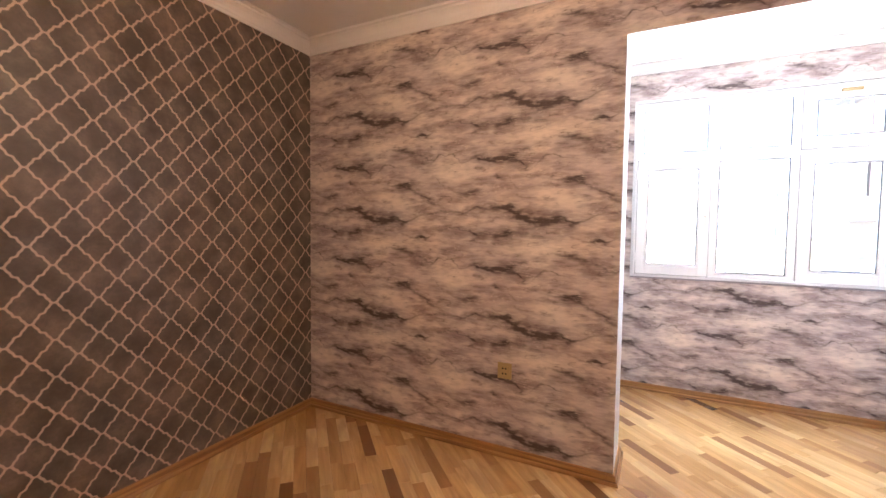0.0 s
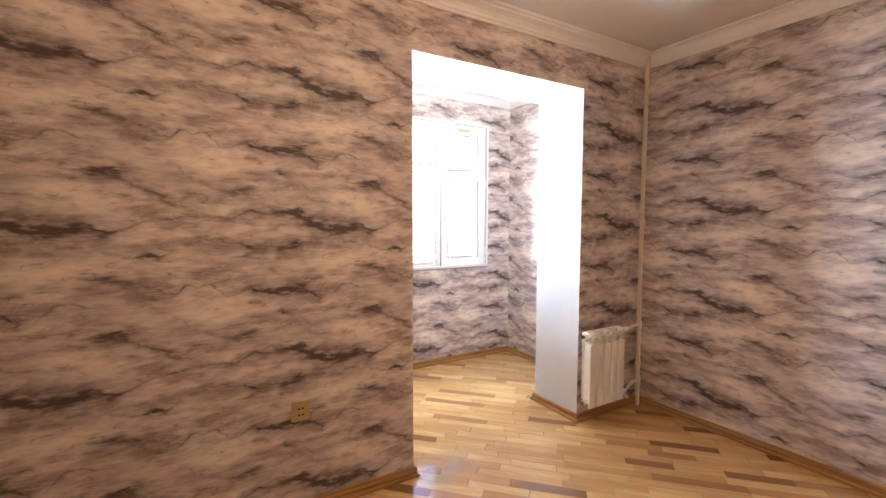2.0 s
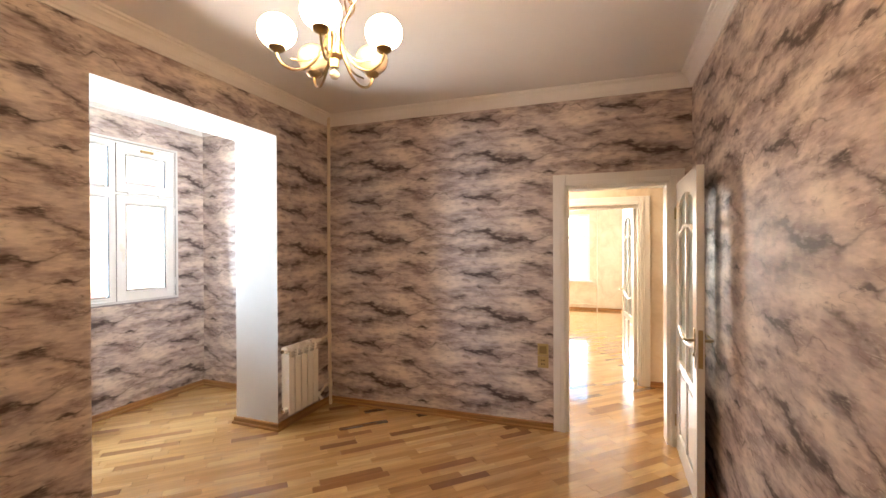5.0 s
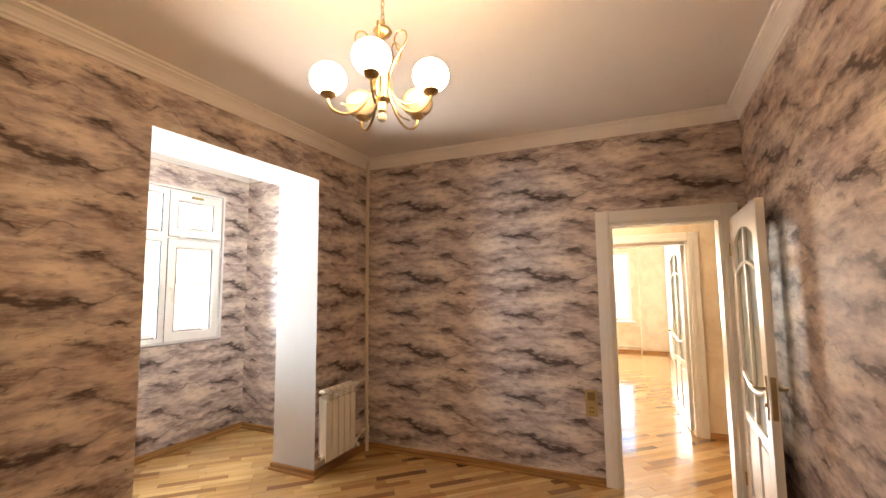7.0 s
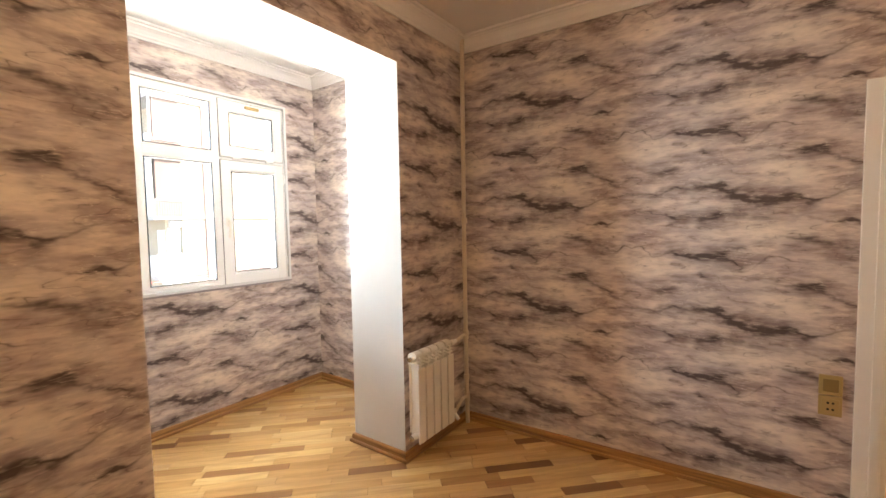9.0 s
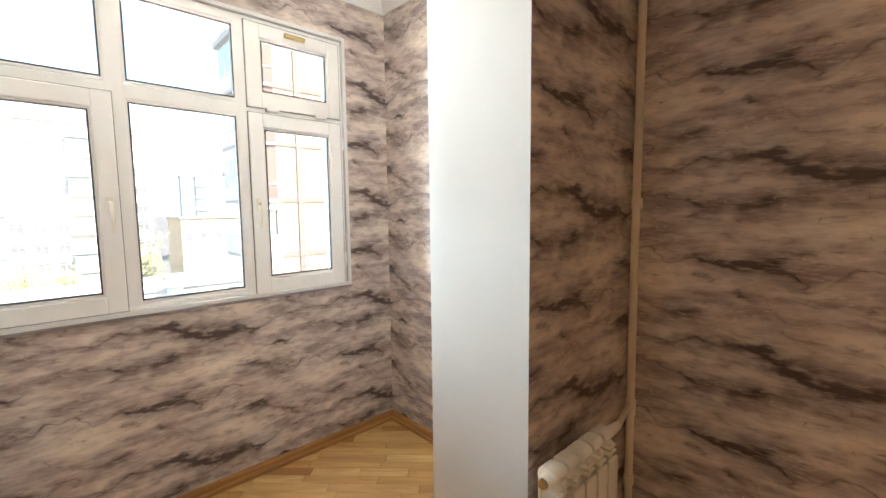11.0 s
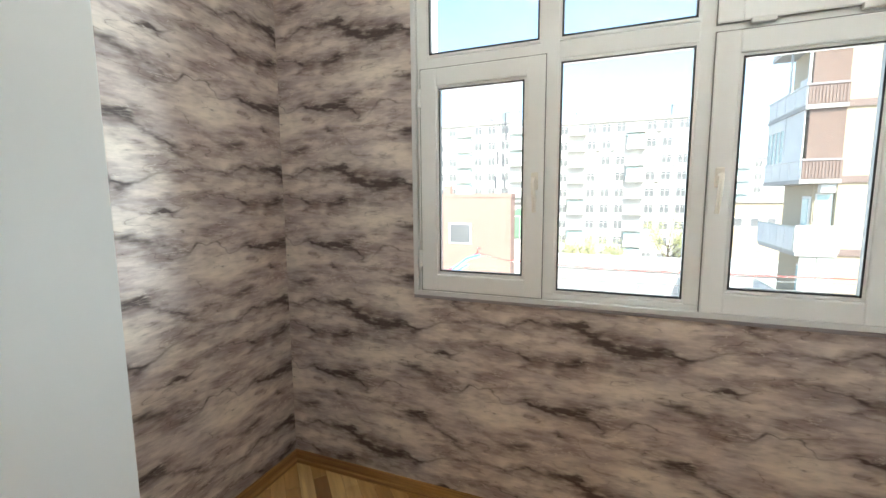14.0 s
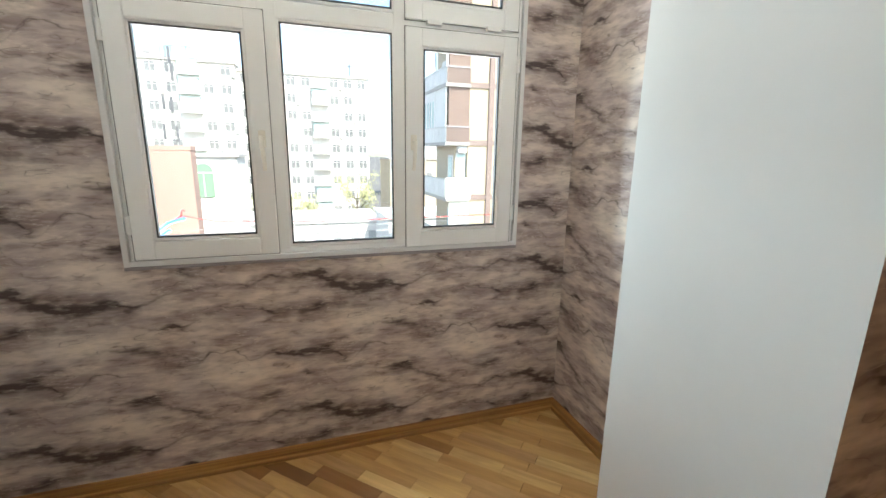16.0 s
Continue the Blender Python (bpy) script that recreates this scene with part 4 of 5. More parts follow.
def radiator(x, y, z):
    """Five cast sections; local x along the wall, the front towards -y."""
    th = thing("radiator", pose(x, y, z), "ivory five-section aluminium radiator below the marbled wall", "radiator")
    w, h = 0.079, 0.575
    for i in range(5):
        x0 = i * w
        bm = one_box(x0 + 0.006, -0.094, 0.01, x0 + w - 0.006, -0.082, 0.482, 0.004)      # front plate
        box(bm, x0 + 0.030, -0.085, 0.03, x0 + w - 0.030, -0.008, h - 0.03, 0.004)                # web
        box(bm, x0 + 0.018, -0.012, 0.06, x0 + w - 0.018, -0.004, h - 0.06, 0.003)                # back plate
        part("section", bm, IVORY, th)
        bm = bmesh.new()
        # rounded top with its fins
        pts = [(x0 + 0.002, 0), (x0 + w - 0.002, 0)]
        prof = [(-0.078, 0.553), (-0.070, 0.568), (-0.055, 0.575), (-0.030, 0.575), (-0.014, 0.568), (-0.008, 0.55), (-0.012, 0.53), (-0.06, 0.528)]
        ra = [bm.verts.new((x0 + 0.008, py, pz)) for py, pz in prof]
        rb = [bm.verts.new((x0 + w - 0.008, py, pz)) for py, pz in prof]
        for j in range(len(prof)):
            k = (j + 1) % len(prof)
            bm.faces.new((ra[j], ra[k], rb[k], rb[j]))
        bm.faces.new(ra)
        bm.faces.new(rb[::-1])
        part("section_top", bm, IVORY, th, soft=True)
        for zf in (0.497, 0.518):
            part("fin", one_box(x0 + 0.009, -0.088, zf, x0 + w - 0.009, -0.020, zf + 0.007, 0.002), IVORY, th)
    part("lower_header", tube(bmesh.new(), [(-0.012, -0.045, 0.045), (5 * w + 0.004, -0.045, 0.045)], 0.019, 14), IVORY, th, soft=True)
    part("upper_header", tube(bmesh.new(), [(-0.012, -0.045, 0.540), (5 * w + 0.004, -0.045, 0.540)], 0.021, 14), IVORY, th, soft=True)
    for zz in (0.045, 0.540):
        part("end_plug", tube(bmesh.new(), [(-0.024, -0.045, zz), (-0.010, -0.045, zz)], [0.014, 0.017], 12), CHROME, th)
    for xx in (0.08, 0.32):
        part("wall_bracket", one_box(xx - 0.010, -0.03, 0.50, xx + 0.010, 0.0265, 0.515, 0.002), STEEL, th)
    return th


RX, RY, RZ = 1.478, 3.156, 0.132
radiator(RX, RY, RZ)


def riser():
    th = thing("heating_pipe", pose(0, 0, 0), "cream painted heating riser with branches to the radiator", "pipe")
    px, py = 2.142, 3.140
    part("riser", tube(bmesh.new(), [(px + 0.012, py, 0.0), (px + 0.004, py, 0.35), (px, py, 0.70), (px - 0.004, py, 1.5), (px + 0.004, py, CEIL - 0.02)], 0.0155, 14), PIPEPAINT, th, soft=True)
    for z in (0.355, 1.515):
        part("coupling", lathe(bmesh.new(), [(0.016, z - 0.022), (0.021, z - 0.018), (0.021, z + 0.018), (0.016, z + 0.022)], 14, (px + 0.003, py, 0)), PIPEPAINT, th, soft=True)
    xr, yr = RX + 0.40, RY - 0.045
    zt, zb = RZ + 0.540, RZ + 0.045
    part("upper_branch", tube(bmesh.new(), bez([(px, py, zt + 0.005), (px - 0.05, py - 0.004, zt + 0.004), (xr + 0.09, yr, zt), (xr + 0.01, yr, zt)], 5), 0.012, 12), PIPEPAINT, th, soft=True)
    part("upper_valve", tube(bmesh.new(), [(xr + 0.015, yr, zt), (xr + 0.05, yr, zt), (xr + 0.055, yr, zt), (xr + 0.085, yr, zt)], [0.019, 0.019, 0.016, 0.016], 12), IVORY, th, soft=True)
    part("tee", tube(bmesh.new(), [(px, py, zt - 0.03), (px, py, zt + 0.035)], 0.021, 14), PIPEPAINT, th, soft=True)
    part("lower_branch", tube(bmesh.new(), bez([(xr + 0.01, yr, zb), (xr + 0.08, yr, zb), (px - 0.10, py - 0.02, zb + 0.035), (px - 0.05, py, zb + 0.03), (px + 0.008, py, zb + 0.028)], 5), 0.012, 12), PIPEPAINT, th, soft=True)
    part("lower_tee", tube(bmesh.new(), [(px + 0.009, py, zb - 0.005), (px + 0.009, py, zb + 0.06)], 0.021, 14), PIPEPAINT, th, soft=True)
    part("lower_valve", tube(bmesh.new(), [(xr + 0.015, yr, zb), (xr + 0.065, yr, zb)], 0.018, 12), IVORY, th, soft=True)
    part("valve_knob", tube(bmesh.new(), [(xr + 0.045, yr, zb), (xr + 0.045, yr - 0.03, zb - 0.03), (xr + 0.045, yr - 0.045, zb - 0.045)], [0.009, 0.014, 0.013], 10), IVORY, th, soft=True)


riser()


def socket_plate(name, m, label, rows, category):
    """Stacked square beige units. rows: kinds from the bottom."""
    th = thing(name, m, label, category)
    for i, kind in enumerate(rows):
        z = i * 0.103
        part("cover", one_box(-0.045, -0.012, z - 0.050, 0.045, 0.0, z + 0.050, 0.004), BEIGE, th)
        if kind == "switch":
            part("rocker", one_box(-0.030, -0.018, z - 0.032, 0.030, -0.010, z + 0.032, 0.004), ROCKER, th, "brown rocker switch")
        else:
            part("insert", one_box(-0.034, -0.0150, z - 0.034, 0.034, -0.010, z + 0.034, 0.003), BEIGE, th)
            for dx in (-0.0095, 0.0095):
                for dz in (-0.016, 0.016):
                    bm = lathe(bmesh.new(), [(0.0055, 0), (0.0055, 0.0012), (0, 0.0012)], 10)
                    bmesh.ops.transform(bm, matrix=Matrix.Translation((dx, -0.0150, z + dz)) @ Matrix.Rotation(radians(90), 4, "X"), verts=bm.verts)
                    part("hole", bm, DARK, th)
    return th


socket_plate("wall_socket", pose(-0.528, 3.188, 0.545), "beige plastic wall socket on the marbled wallpaper", ["socket"], "socket")
e1 = east_at(1.108)
socket_plate("light_switch", pose(e1[0], e1[1], 0.565, 0, 0, -90 + tilt), "beige switch above a socket beside the door frame", ["socket", "switch"], "switch")

# hall lamp, over the hall floor
hl = thing("hall_ceiling_lamp", pose(3.12, 1.25, 2.72), "lit round opal ceiling lamp in the hall", "lamp")
part("base", lathe(bmesh.new(), [(0.0, -0.02), (0.12, -0.02), (0.12, 0.0), (0, 0)], 24), BRASS, hl)
part("shade", lathe(bmesh.new(), [(0.0, -0.10), (0.06, -0.092), (0.10, -0.068), (0.118, -0.03), (0.118, -0.021), (0.0, -0.021)], 24), HALL_LAMP, hl, "lit opal glass shade", True)

# heating pipes of the far room
fp = thing("heating_pipe", pose(9.46, 0, 0), "thin cream heating pipes on the far wall", "pipe")
part("riser", tube(bmesh.new(), [(0, 0.80, 0.0), (0, 0.80, 2.60)], 0.015, 8), PIPEPAINT, fp)
part("branch", tube(bmesh.new(), [(0, 0.80, 0.14), (0, 2.4, 0.14)], 0.013, 8), PIPEPAINT, fp)
part("branch", tube(bmesh.new(), [(0, 0.80, 0.60), (0, 1.0, 0.60)], 0.013, 8), PIPEPAINT, fp)


# ---- outside ----
GZ = -12.0
tagged(part("ground", one_box(-900, -400, GZ - 0.5, 900, 1600, GZ), GROUND), "grey asphalt and earth of the courtyard", "ground", kind="structure")


def window_mesh(name, w, h):
    bm = one_box(-w / 2 - 0.08, -0.06, -h / 2 - 0.08, w / 2 + 0.08, 0.0, h / 2 + 0.08)
    me_f = mesh_of(bm, name + "_frame", PANELWHITE)
    bm = bmesh.new()
    for x0, x1 in ((-w / 2, -0.04), (0.04, w / 2)):
        for z0, z1 in ((-h / 2, h * 0.22), (h * 0.22 + 0.06, h / 2)):
            box(bm, x0, -0.075, z0, x1, -0.05, z1)
    return me_f, mesh_of(bm, name + "_glass", WINDARK)


WF, WG = window_mesh("facade_window", 1.5, 1.5)
BAL = mesh_of(box(box(one_box(-1.6, -1.1, -0.12, 1.6, 0.0, 0.0), -1.6, -1.12, 0.0, 1.6, -1.05, 1.05), -1.62, -1.16, 1.02, 1.62, -1.0, 1.10), "balcony", PANELWHITE)
GLAZ = mesh_of(box(one_box(-1.5, -1.06, 1.12, 1.5, -1.0, 2.45), -1.6, -1.15, 2.45, 1.6, 0, 2.55), "balcony_glazing", TEALGLASS)


def apartment_building(x0, x1, y, top, depth, mat, label, cols, seed):
    """A slab block; the street front at y, facing -y."""
    rng = random.Random(seed)
    th = thing("apartment_building", pose((x0 + x1) / 2, y, GZ), label, "building", "blocks behind the courtyard")
    W, Hh = x1 - x0, top - GZ
    part("wall", one_box(-W / 2, 0, 0, W / 2, depth, Hh), mat, th)
    part("roof", box(one_box(-W / 2 - 0.3, -0.3, Hh, W / 2 + 0.3, depth + 0.3, Hh + 0.45), -W * 0.12, 3, Hh + 0.4, W * 0.08, 7, Hh + 2.4), ROOFGREY, th)
    for i in range(3):
        ax = rng.uniform(-W * 0.4, W * 0.4)
        part("antenna", tube(tube(bmesh.new(), [(ax, 2, Hh + 0.3), (ax, 2, Hh + 3.0)], 0.06, 5), [(ax - 0.8, 2, Hh + 2.6), (ax + 0.8, 2, Hh + 2.6)], 0.05, 5), STEEL, th)
    floors = int(Hh // 3.0)
    for f in range(floors):
        z = 1.0 + f * Hh / floors
        for c in range(cols):
            xx = -W / 2 + (c + 0.5) * W / cols
            if c % 4 == 1:
                b = new("balcony", BAL)
                b.parent, b.location = th, (xx, 0, z)
                if rng.random() < 0.55:
                    g = new("glazing", GLAZ)
                    g.parent = b
                continue
            if rng.random() < 0.06:
                continue
            w = new("window", WF)
            w.parent, w.location = th, (xx, 0, z + 1.0)
            g = new("pane", WG)
            g.parent = w
            if rng.random() < 0.16:
                a = part("air_conditioner", one_box(0.9, -0.42, -0.9, 1.6, 0.0, -0.35, 0.03), PANELWHITE, th)
                a.location = (xx, 0, z + 0.8)
    return th


apartment_building(-44, -9.7, 90, 16.4, 14, FACADE, "tall pale sunlit apartment block with many windows", 12, 1)
apartment_building(-9.6, 14.0, 92, 15.6, 14, FACADE, "tall pale sunlit apartment block with balconies", 9, 2)
apartment_building(27.5, 60, 135, 11.0, 3, FACADE2, "grey distant apartment block", 10, 3)


def low_house(x0, x1, y0, y1, top, mat, label, win_z, win_w, n, roof=ROOFGREY, arch=None, name="house"):
    th = thing(name, pose(x0, y0, GZ), label, "building")
    W, D, Hh = x1 - x0, y1 - y0, top - GZ
    part("wall", one_box(0, 0, 0, W, D, Hh), mat, th)
    e = 0.25 if roof is not PINK else 0.03
    part("roof", one_box(-e, -e, Hh, W + e, D + e, Hh + 0.25), roof, th)
    for xx in (n if isinstance(n, list) else [(i + 0.5) * W / n for i in range(n)]):
        w = part("window", one_box(xx - win_w / 2 - 0.1, -0.05, win_z - GZ - 0.1, xx + win_w / 2 + 0.1, 0.0, win_z - GZ + 1.3), PANELWHITE, th)
        part("pane", one_box(xx - win_w / 2, -0.065, win_z - GZ, xx + win_w / 2, -0.045, win_z - GZ + 1.2), arch or WINDARK, w)
    return th


pk = low_house(-16.0, -5.05, 30, 31.2, 1.5, PINK, "pink rendered house with a flat roof", -1.5, 1.4, [2.4, 7.5], PINK)
part("chimney", one_box(6.2, 0.3, 13.6, 6.7, 0.8, 14.3, 0.03), PINK, pk)
gh = low_house(-9.4, -4.6, 44, 50, 1.0, FACADE, "cream house with a green arched window", -5.0, 1.6, 0)
bm = bmesh.new()
pts = [(-0.74, 0), (0.74, 0), (0.74, 2.1)] + [(0.74 * math.cos(a), 2.1 + 0.74 * math.sin(a)) for a in [math.pi * i / 10 for i in range(1, 10)]] + [(-0.74, 2.1)]
va = [bm.verts.new((2.15 + x, -0.12, 9.6 + z)) for x, z in pts]
vb = [bm.verts.new((2.15 + x, 0.0, 9.6 + z)) for x, z in pts]
bm.faces.new(va)
for i in range(len(va)):
    bm.faces.new((va[i], vb[i], vb[(i + 1) % len(va)], va[(i + 1) % len(va)]))
aw = part("arched_window", bm, GREENGLASS, gh, "green arched window")
part("glazing_bar", box(one_box(1.40, -0.16, 11.62, 2.90, -0.10, 11.72), 2.12, -0.16, 9.6, 2.18, -0.10, 11.65), PANELWHITE, aw)
low_house(-9.0, 9.5, 54, 64, -6.6, PANELWHITE, "long low white shop building with a sheet roof", -8.9, 0.9, 9, PANELWHITE, PALEPANE)
low_house(9.0, 22.0, 46, 54, -5.2, PANELWHITE, "low white shed with a pale roof", -7.4, 0.8, 6, PANELWHITE, PALEPANE)
low_house(15.5, 30.0, 78, 88, 0.5, BEIGEWALL, "beige brick house with small windows", -3.0, 1.0, 7)


def corner_building():
    """The near beige block with a tower of brick-fronted balconies at its corner."""
    th = thing("apartment_building", pose(7.65, 24.0, GZ), "beige apartment building with brick and white balconies", "building")
    body_top, tower_top = 24.5, 22.3
    part("wall", one_box(1.45, 0.15, 0, 20, 4.3, body_top), BEIGEWALL, th)
    part("roof", one_box(1.45, -0.1, body_top, 20.3, 4.5, body_top + 0.4), ROOFGREY, th)
    part("tower_core", one_box(0.95, 1.3, 0, 1.44, 4.0, tower_top), BEIGEWALL, th)
    part("tower_roof", one_box(0.0, -0.25, tower_top, 1.44, 4.4, tower_top + 0.3), ROOFGREY, th)
    part("tower_roof_slope", box(bmesh.new(), 0.2, 0.2, tower_top + 0.3, 1.4, 4.1, tower_top + 1.4, 0.4), PANELWHITE, th)
    for f, z in enumerate((2.7, 5.55, 8.4, 11.25, 14.1, 16.95, 19.8)):
        upper = f >= 4
        y0 = -0.12 if upper else -0.35
        part("balcony_slab", one_box(0.12, y0, z - 0.16, 1.44, 4.2, z), ROOFGREY, th)
        part("band", one_box(1.43, 0.08, z - 0.14, 20.02, 0.16, z + 0.12), BANDS, th)
        if upper:
            part("brick_front", one_box(0.32, 0.0, z + 0.7, 1.44, 0.14, z + 2.69), BRICK, th, "brick balcony front")
            par = part("slatted_parapet", one_box(0.18, -0.10, z, 1.44, -0.02, z + 0.72), BRICK, th, "brown slatted parapet")
            for i in range(12):
                part("slat", one_box(0.19 + i * 0.105, -0.125, z + 0.04, 0.24 + i * 0.105, -0.095, z + 0.68), BANDS, par)
            part("parapet_cap", one_box(0.15, -0.14, z + 0.72, 1.45, 0.0, z + 0.80), SILLGREY, th)
            side = part("balcony_parapet", one_box(0.16, -0.08, z, 0.22, 4.15, z + 0.74), PANELWHITE, th)
            for i in range(4):
                part("panel", one_box(0.13, 0.03 + i * 1.03, z + 0.05, 0.16, 1.0 + i * 1.03, z + 0.70), PANELWHITE, side)
            part("parapet_rail", one_box(0.11, -0.1, z + 0.74, 0.26, 4.2, z + 0.81), PANELWHITE, th)
            if f == 4:
                part("side_panel", one_box(0.19, 0.1, z + 0.81, 0.23, 2.0, z + 2.69), PANELWHITE, th)
                g = part("balcony_glazing", one_box(0.19, 2.0, z + 0.81, 0.22, 4.1, z + 2.2), TEALGLASS, th)
                for i in range(5):
                    part("glazing_bar", one_box(0.16, 2.0 + i * 0.5, z + 0.81, 0.19, 2.08 + i * 0.5, z + 2.2), PANELWHITE, g)
                part("glazing_head", one_box(0.16, 2.0, z + 2.2, 0.24, 4.15, z + 2.69), PANELWHITE, th)
            elif f == 5:
                part("post", one_box(0.18, 1.95, z + 0.81, 0.25, 2.03, z + 2.69), PANELWHITE, th)
                part("post", one_box(0.18, 0.02, z + 0.81, 0.25, 0.12, z + 2.69), PANELWHITE, th)
                part("air_conditioner", one_box(0.30, 0.45, z + 0.5, 0.62, 1.2, z + 1.15, 0.03), PANELWHITE, th)
            else:
                g = part("balcony_glazing", one_box(0.19, 0.1, z + 0.81, 0.22, 4.1, z + 2.4), TEALGLASS, th)
                for i in range(5):
                    part("glazing_bar", one_box(0.16, 0.1 + i * 0.98, z + 0.81, 0.19, 0.18 + i * 0.98, z + 2.4), PANELWHITE, g)
            continue
        # open balconies of the lower floors
        front = part("balcony_front", one_box(0.12, -0.35, z, 1.50, -0.28, z + 1.0), GREYPANEL, th)
        part("front_cap", one_box(0.09, -0.38, z + 1.0, 1.52, -0.25, z + 1.06), PANELWHITE, front)
        side = part("balcony_parapet", one_box(0.06, -0.34, z, 0.115, 4.15, z + 1.0), GREYPANEL, th)
        for i in range(5):
            part("panel", one_box(0.03, -0.25 + i * 0.88, z + 0.06, 0.06, 0.58 + i * 0.88, z + 0.94), PANELWHITE, side)
        part("back_wall", one_box(0.80, 0.40, z, 1.44, 1.3, z + 2.69), BEIGEWALL, th)
        w = part("balcony_window", one_box(0.86, 0.34, z + 0.95, 1.42, 0.40, z + 2.30), PANELWHITE, th)
        part("pane", one_box(0.91, 0.32, z + 1.0, 1.37, 0.35, z + 2.25), TEALGLASS, w)
        d = part("balcony_door", one_box(0.74, 0.55, z, 0.80, 1.25, z + 2.2), PANELWHITE, th)
        part("pane", one_box(0.72, 0.63, z + 0.8, 0.75, 1.17, z + 2.1), TEALGLASS, d)
        if f == 3:
            part("air_conditioner", one_box(0.90, 0.05, z + 2.32, 1.38, 0.38, z + 2.66, 0.03), PANELWHITE, th)
            for i in range(2):
                part("lower_panel", one_box(0.30 + i * 0.57, -0.28, z - 2.6, 0.85 + i * 0.57, -0.22, z - 0.18, 0.01), GREYPANEL, th)
    part("pilaster", one_box(2.55, 0.05, 0, 2.82, 0.16, body_top), BANDS, th)
    part("pilaster", one_box(8.2, 0.05, 0, 8.5, 0.16, body_top), BANDS, th)


corner_building()


def tree(x, y, h, spread, seed, label):
    rng = random.Random(seed)
    th = thing("tree", pose(x, y, GZ), label, "tree", "courtyard trees")
    bm = tube(bmesh.new(), [(0, 0, 0), (0.1, 0, h * 0.3), (0.0, 0.1, h * 0.6)], [0.24, 0.17, 0.08], 8)
    tips = []
    for i in range(13):
        a, z0 = rng.uniform(0, 6.28), rng.uniform(0.25, 0.6) * h
        r = spread * rng.uniform(0.4, 0.95)
        tip = Vector((math.cos(a) * r, math.sin(a) * r, min(h * 0.98, z0 + rng.uniform(0.15, 0.42) * h)))
        tube(bm, bez([(0, 0, z0), tip * 0.5 + Vector((0, 0, z0 * 0.42)), tip], 4), [0.075, 0.07, 0.06, 0.055, 0.05, 0.04, 0.03, 0.025, 0.015], 5)
        tips.append((Vector((0, 0, z0)), tip))
    part("trunk", bm, BARK, th)
    verts, faces = [], []
    for i in range(1700):
        a, b = rng.choice(tips)
        c = a.lerp(b, rng.uniform(0.45, 1.1)) + Vector((rng.gauss(0, 0.5), rng.gauss(0, 0.5), rng.gauss(0, 0.5)))
        u = Vector((rng.gauss(0, 1), rng.gauss(0, 1), rng.gauss(0, 1))).normalized()
        v = u.orthogonal().normalized()
        s = rng.uniform(0.09, 0.2)
        k = len(verts)
        verts += [c - u * s, c + v * s * 0.55, c + u * s, c - v * s * 0.55]
        faces.append((k, k + 1, k + 2, k + 3))
    me = bpy.data.meshes.new("crown")
    me.from_pydata([tuple(q) for q in verts], [], faces)
    me.materials.append(LEAF)
    tagged(new("crown", me), kind="stuff").parent = th


tree(-2.6, 68, 9.0, 3.6, 1, "young tree with sparse pale green leaves")
tree(8.6, 70, 11.0, 3.4, 2, "tree with bright spring-green leaves")
tree(2.5, 72, 6.5, 3.0, 3, "low tree with sparse pale green leaves")
tree(-6.2, 72, 7.0, 2.8, 4, "low tree with sparse pale green leaves")

# lattice mast behind the pink house
mast = thing("antenna_mast", pose(-11.1, 52, GZ), "steel lattice mast with antennas behind the pink house", "mast")
bm = bmesh.new()
for dx, dy in ((-0.35, -0.35), (0.35, -0.35), (0, 0.4)):
    tube(bm, [(dx, dy, 0), (dx * 0.6, dy * 0.6, 23.2)], 0.03, 5)
for i in range(22):
    s = -1 if i % 2 else 1
    tube(bm, [(-0.3 * s, -0.3, i), (0.3 * s, -0.3, i + 1)], 0.016, 4)
part("lattice", bm, STEEL, mast)
for z, dx in ((22.4, 0.5), (20.8, 0.6), (18.2, -0.4), (17.9, 0.3), (15.4, -0.6), (15.2, 0.5)):
    part("antenna", one_box(dx - 0.12, -0.5, z - 0.9, dx + 0.12, -0.35, z + 0.6, 0.02), STEEL, mast)

# washing-line bracket outside the bay window
ln = thing("clothes_line", pose(0, 0, 0), "red and blue steel clothes-line bracket with wires outside the window", "clothes line")
part("bracket", tube(tube(bmesh.new(), [(-0.30, 5.10, 0.80), (-0.30, 6.36, 0.87)], 0.010, 8), bez([(-0.34, 6.3, 0.865), (-0.22, 6.3, 0.92), (-0.05, 6.3, 1.03)], 4), 0.010, 8), REDPAINT, ln, "red painted bracket")
part("hook", tube(bmesh.new(), bez([(-0.05, 6.3, 1.02), (-0.045, 6.3, 1.07), (-0.02, 6.3, 1.065)], 4), 0.007, 6), REDPAINT, ln)
part("brace", tube(tube(bmesh.new(), [(-0.26, 6.28, 0.885), (-0.13, 6.27, 0.985), (-0.02, 6.26, 1.02)], 0.012, 8), [(-0.22, 6.2, 0.875), (-0.10, 6.2, 0.95)], 0.010, 8), BLUEPAINT, ln, "blue painted brace")
for i in range(4):
    y, z = 5.75 + i * 0.18, 0.875 + 0.02 * i
    part("wire", tube(bmesh.new(), [(-0.30, y, z), (1.0, y, z - 0.02), (2.6, y, z + 0.01)], 0.0022, 5), WIRE, ln)
part("red_wire", tube(bmesh.new(), [(-0.04, 6.3, 1.03), (0.16, 6.3, 0.985), (0.9, 6.3, 0.955), (2.6, 6.3, 0.97)], 0.0045, 6), REDPAINT, ln, "red coated line")
part("far_bracket", tube(bmesh.new(), [(2.6, 5.10, 0.84), (2.6, 6.36, 0.98)], 0.012, 8), REDPAINT, ln)

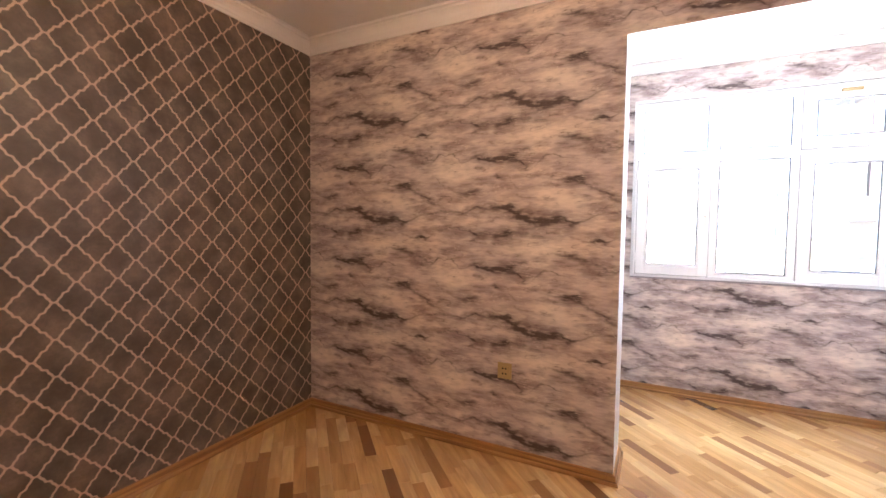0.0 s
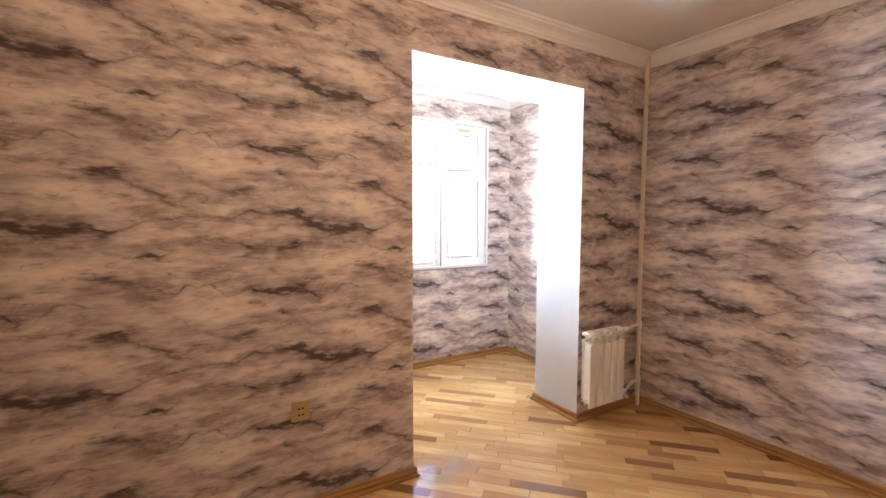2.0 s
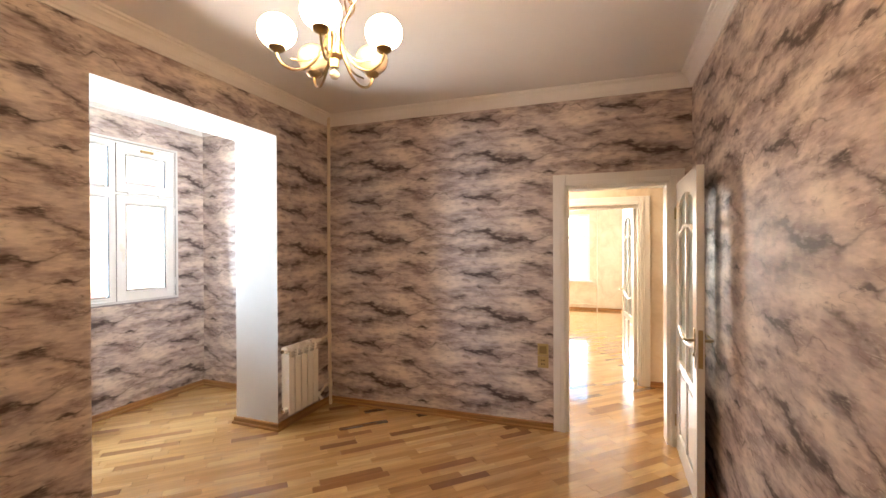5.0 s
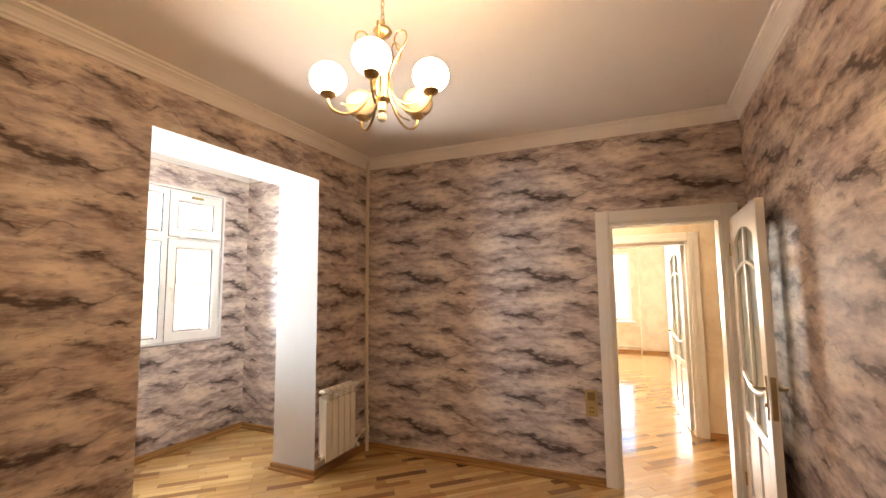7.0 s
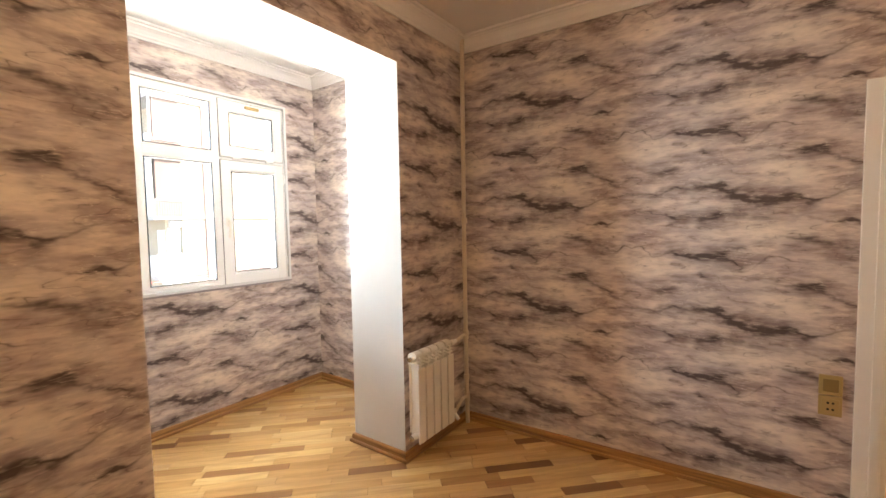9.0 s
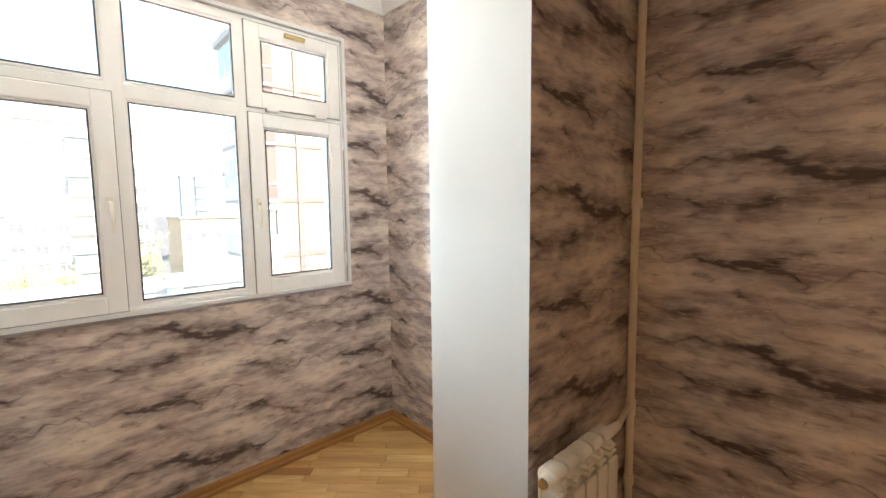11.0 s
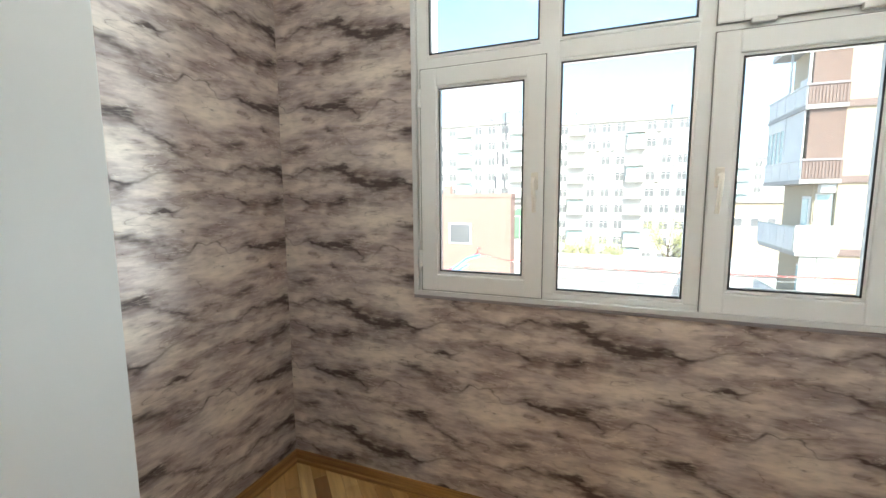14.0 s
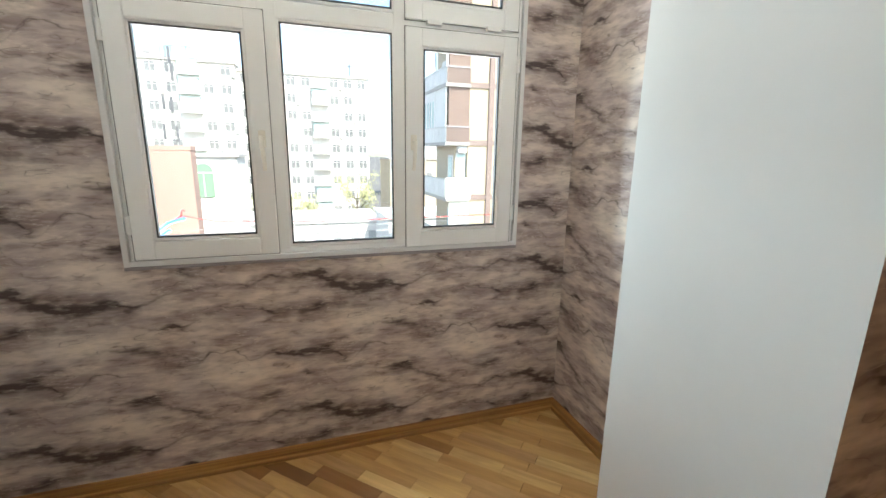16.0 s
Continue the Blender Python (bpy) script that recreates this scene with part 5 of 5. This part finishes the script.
# overhead cables across the yard
cb = thing("overhead_cable", pose(0, 0, 0), "thin dark overhead cables across the courtyard", "cable")
for z0, z1, y in ((12.0, 3.5, 40), (-3.2, -2.4, 45), (-4.0, -3.6, 45)):
    pts = [(-26 + 48 * i / 16, y, z0 + (z1 - z0) * i / 16 - 0.9 * math.sin(math.pi * i / 16)) for i in range(17)]
    part("cable", tube(bmesh.new(), pts, 0.018, 5), WIRE, cb)


# ---- parquet strips ----
ROOMS = [(-2.19, -0.05, 2.40, 3.20), (OX0 - 0.05, 3.20, OX1 + 0.05, 3.56), (BX0 - 0.05, 3.56, BX1 + 0.05, BY1 + 0.05), (2.40, 0.10, 2.45, 0.98), (2.45, -1.15, 3.80, 2.25), (3.80, 0.20, 3.95, 1.11), (3.95, FY - 0.05, 9.55, 3.65)]


def inside(p):
    return any(x0 <= p[0] <= x1 and y0 <= p[1] <= y1 for x0, y0, x1, y1 in ROOMS)


def clip(poly, x0, y0, x1, y1):
    for ax, lim, sgn in ((0, x0, 1), (0, x1, -1), (1, y0, 1), (1, y1, -1)):
        out = []
        for a, b in zip(poly, poly[1:] + poly[:1]):
            da, db = sgn * (a[ax] - lim), sgn * (b[ax] - lim)
            if da >= 0:
                out.append(a)
            if da * db < 0:
                q = da / (da - db)
                out.append((a[0] + (b[0] - a[0]) * q, a[1] + (b[1] - a[1]) * q))
        poly = out
        if not poly:
            return poly
    return poly


def strip_geometry(bm, uv, poly, origin, ax, ay, jitter):
    """A bevel-edged strip from its outline; UV in metres across and along."""
    c = (sum(p[0] for p in poly) / len(poly), sum(p[1] for p in poly) / len(poly))
    def ringv(inset, z):
        out = []
        for p in poly:
            dx, dy = c[0] - p[0], c[1] - p[1]
            L = math.hypot(dx, dy)
            out.append(bm.verts.new((p[0] + dx / L * inset, p[1] + dy / L * inset, z)))
        return out
    low, mid, top = ringv(0.0006, -0.022), ringv(0.0006, -0.0012 + jitter), ringv(0.0022, jitter)
    n = len(poly)
    fs = [bm.faces.new(top)]
    for a, b in ((low, mid), (mid, top)):
        for i in range(n):
            fs.append(bm.faces.new((a[i], a[(i + 1) % n], b[(i + 1) % n], b[i])))
    for f in fs:
        for lp in f.loops:
            d = (lp.vert.co.x - origin[0], lp.vert.co.y - origin[1])
            lp[uv].uv = (d[0] * ax[0] + d[1] * ax[1], d[0] * ay[0] + d[1] * ay[1])


floor = thing("floor", pose(0, 0, 0), "glossy lacquered oak parquet laid in diagonal strips", "floor", kind="structure")
rng = random.Random(11)
WID, DIR = 0.070, radians(-45)
ay = (math.cos(DIR), math.sin(DIR))      # along the strips
ax = (-ay[1], ay[0])
rest = bmesh.new()
rest_uv = rest.loops.layers.uv.new("UVMap")
near = 0
for r in range(-60, 190):
    s = -12 + rng.uniform(0, 0.4)
    while s < 12:
        ln_ = rng.choice((0.28, 0.35, 0.42, 0.42, 0.50))
        a0, a1, b0, b1 = s, s + ln_, r * WID, (r + 1) * WID
        s = a1
        quad = [(ax[0] * b + ay[0] * a, ax[1] * b + ay[1] * a) for a, b in ((a0, b0), (a0, b1), (a1, b1), (a1, b0))]
        cen = (sum(p[0] for p in quad) / 4, sum(p[1] for p in quad) / 4)
        if not (-2.6 < cen[0] < 9.8 and -1.5 < cen[1] < 5.2):
            continue
        jit = rng.uniform(-0.0004, 0.0002)
        if all(inside(p) for p in quad):
            pieces = [quad]
        else:
            pieces = [p for p in (clip(quad, *room) for room in ROOMS) if len(p) > 2]
            pieces = [p for p in pieces if abs(sum(a[0] * b[1] - a[1] * b[0] for a, b in zip(p, p[1:] + p[:1]))) > 2e-4]
        for p in pieces:
            if near < 300 and cen[0] < 2.2 and cen[1] > 2.25 and cen[0] > -0.9:
                near += 1
                bm = bmesh.new()
                uvl = bm.loops.layers.uv.new("UVMap")
                strip_geometry(bm, uvl, p, quad[0], ax, ay, jit)
                part("strip", bm, PARQUET, floor)
            else:
                strip_geometry(rest, rest_uv, p, quad[0], ax, ay, jit)
tagged(part("strips", rest, PARQUET, floor), "oak parquet strips of the rest of the floor", kind="stuff")
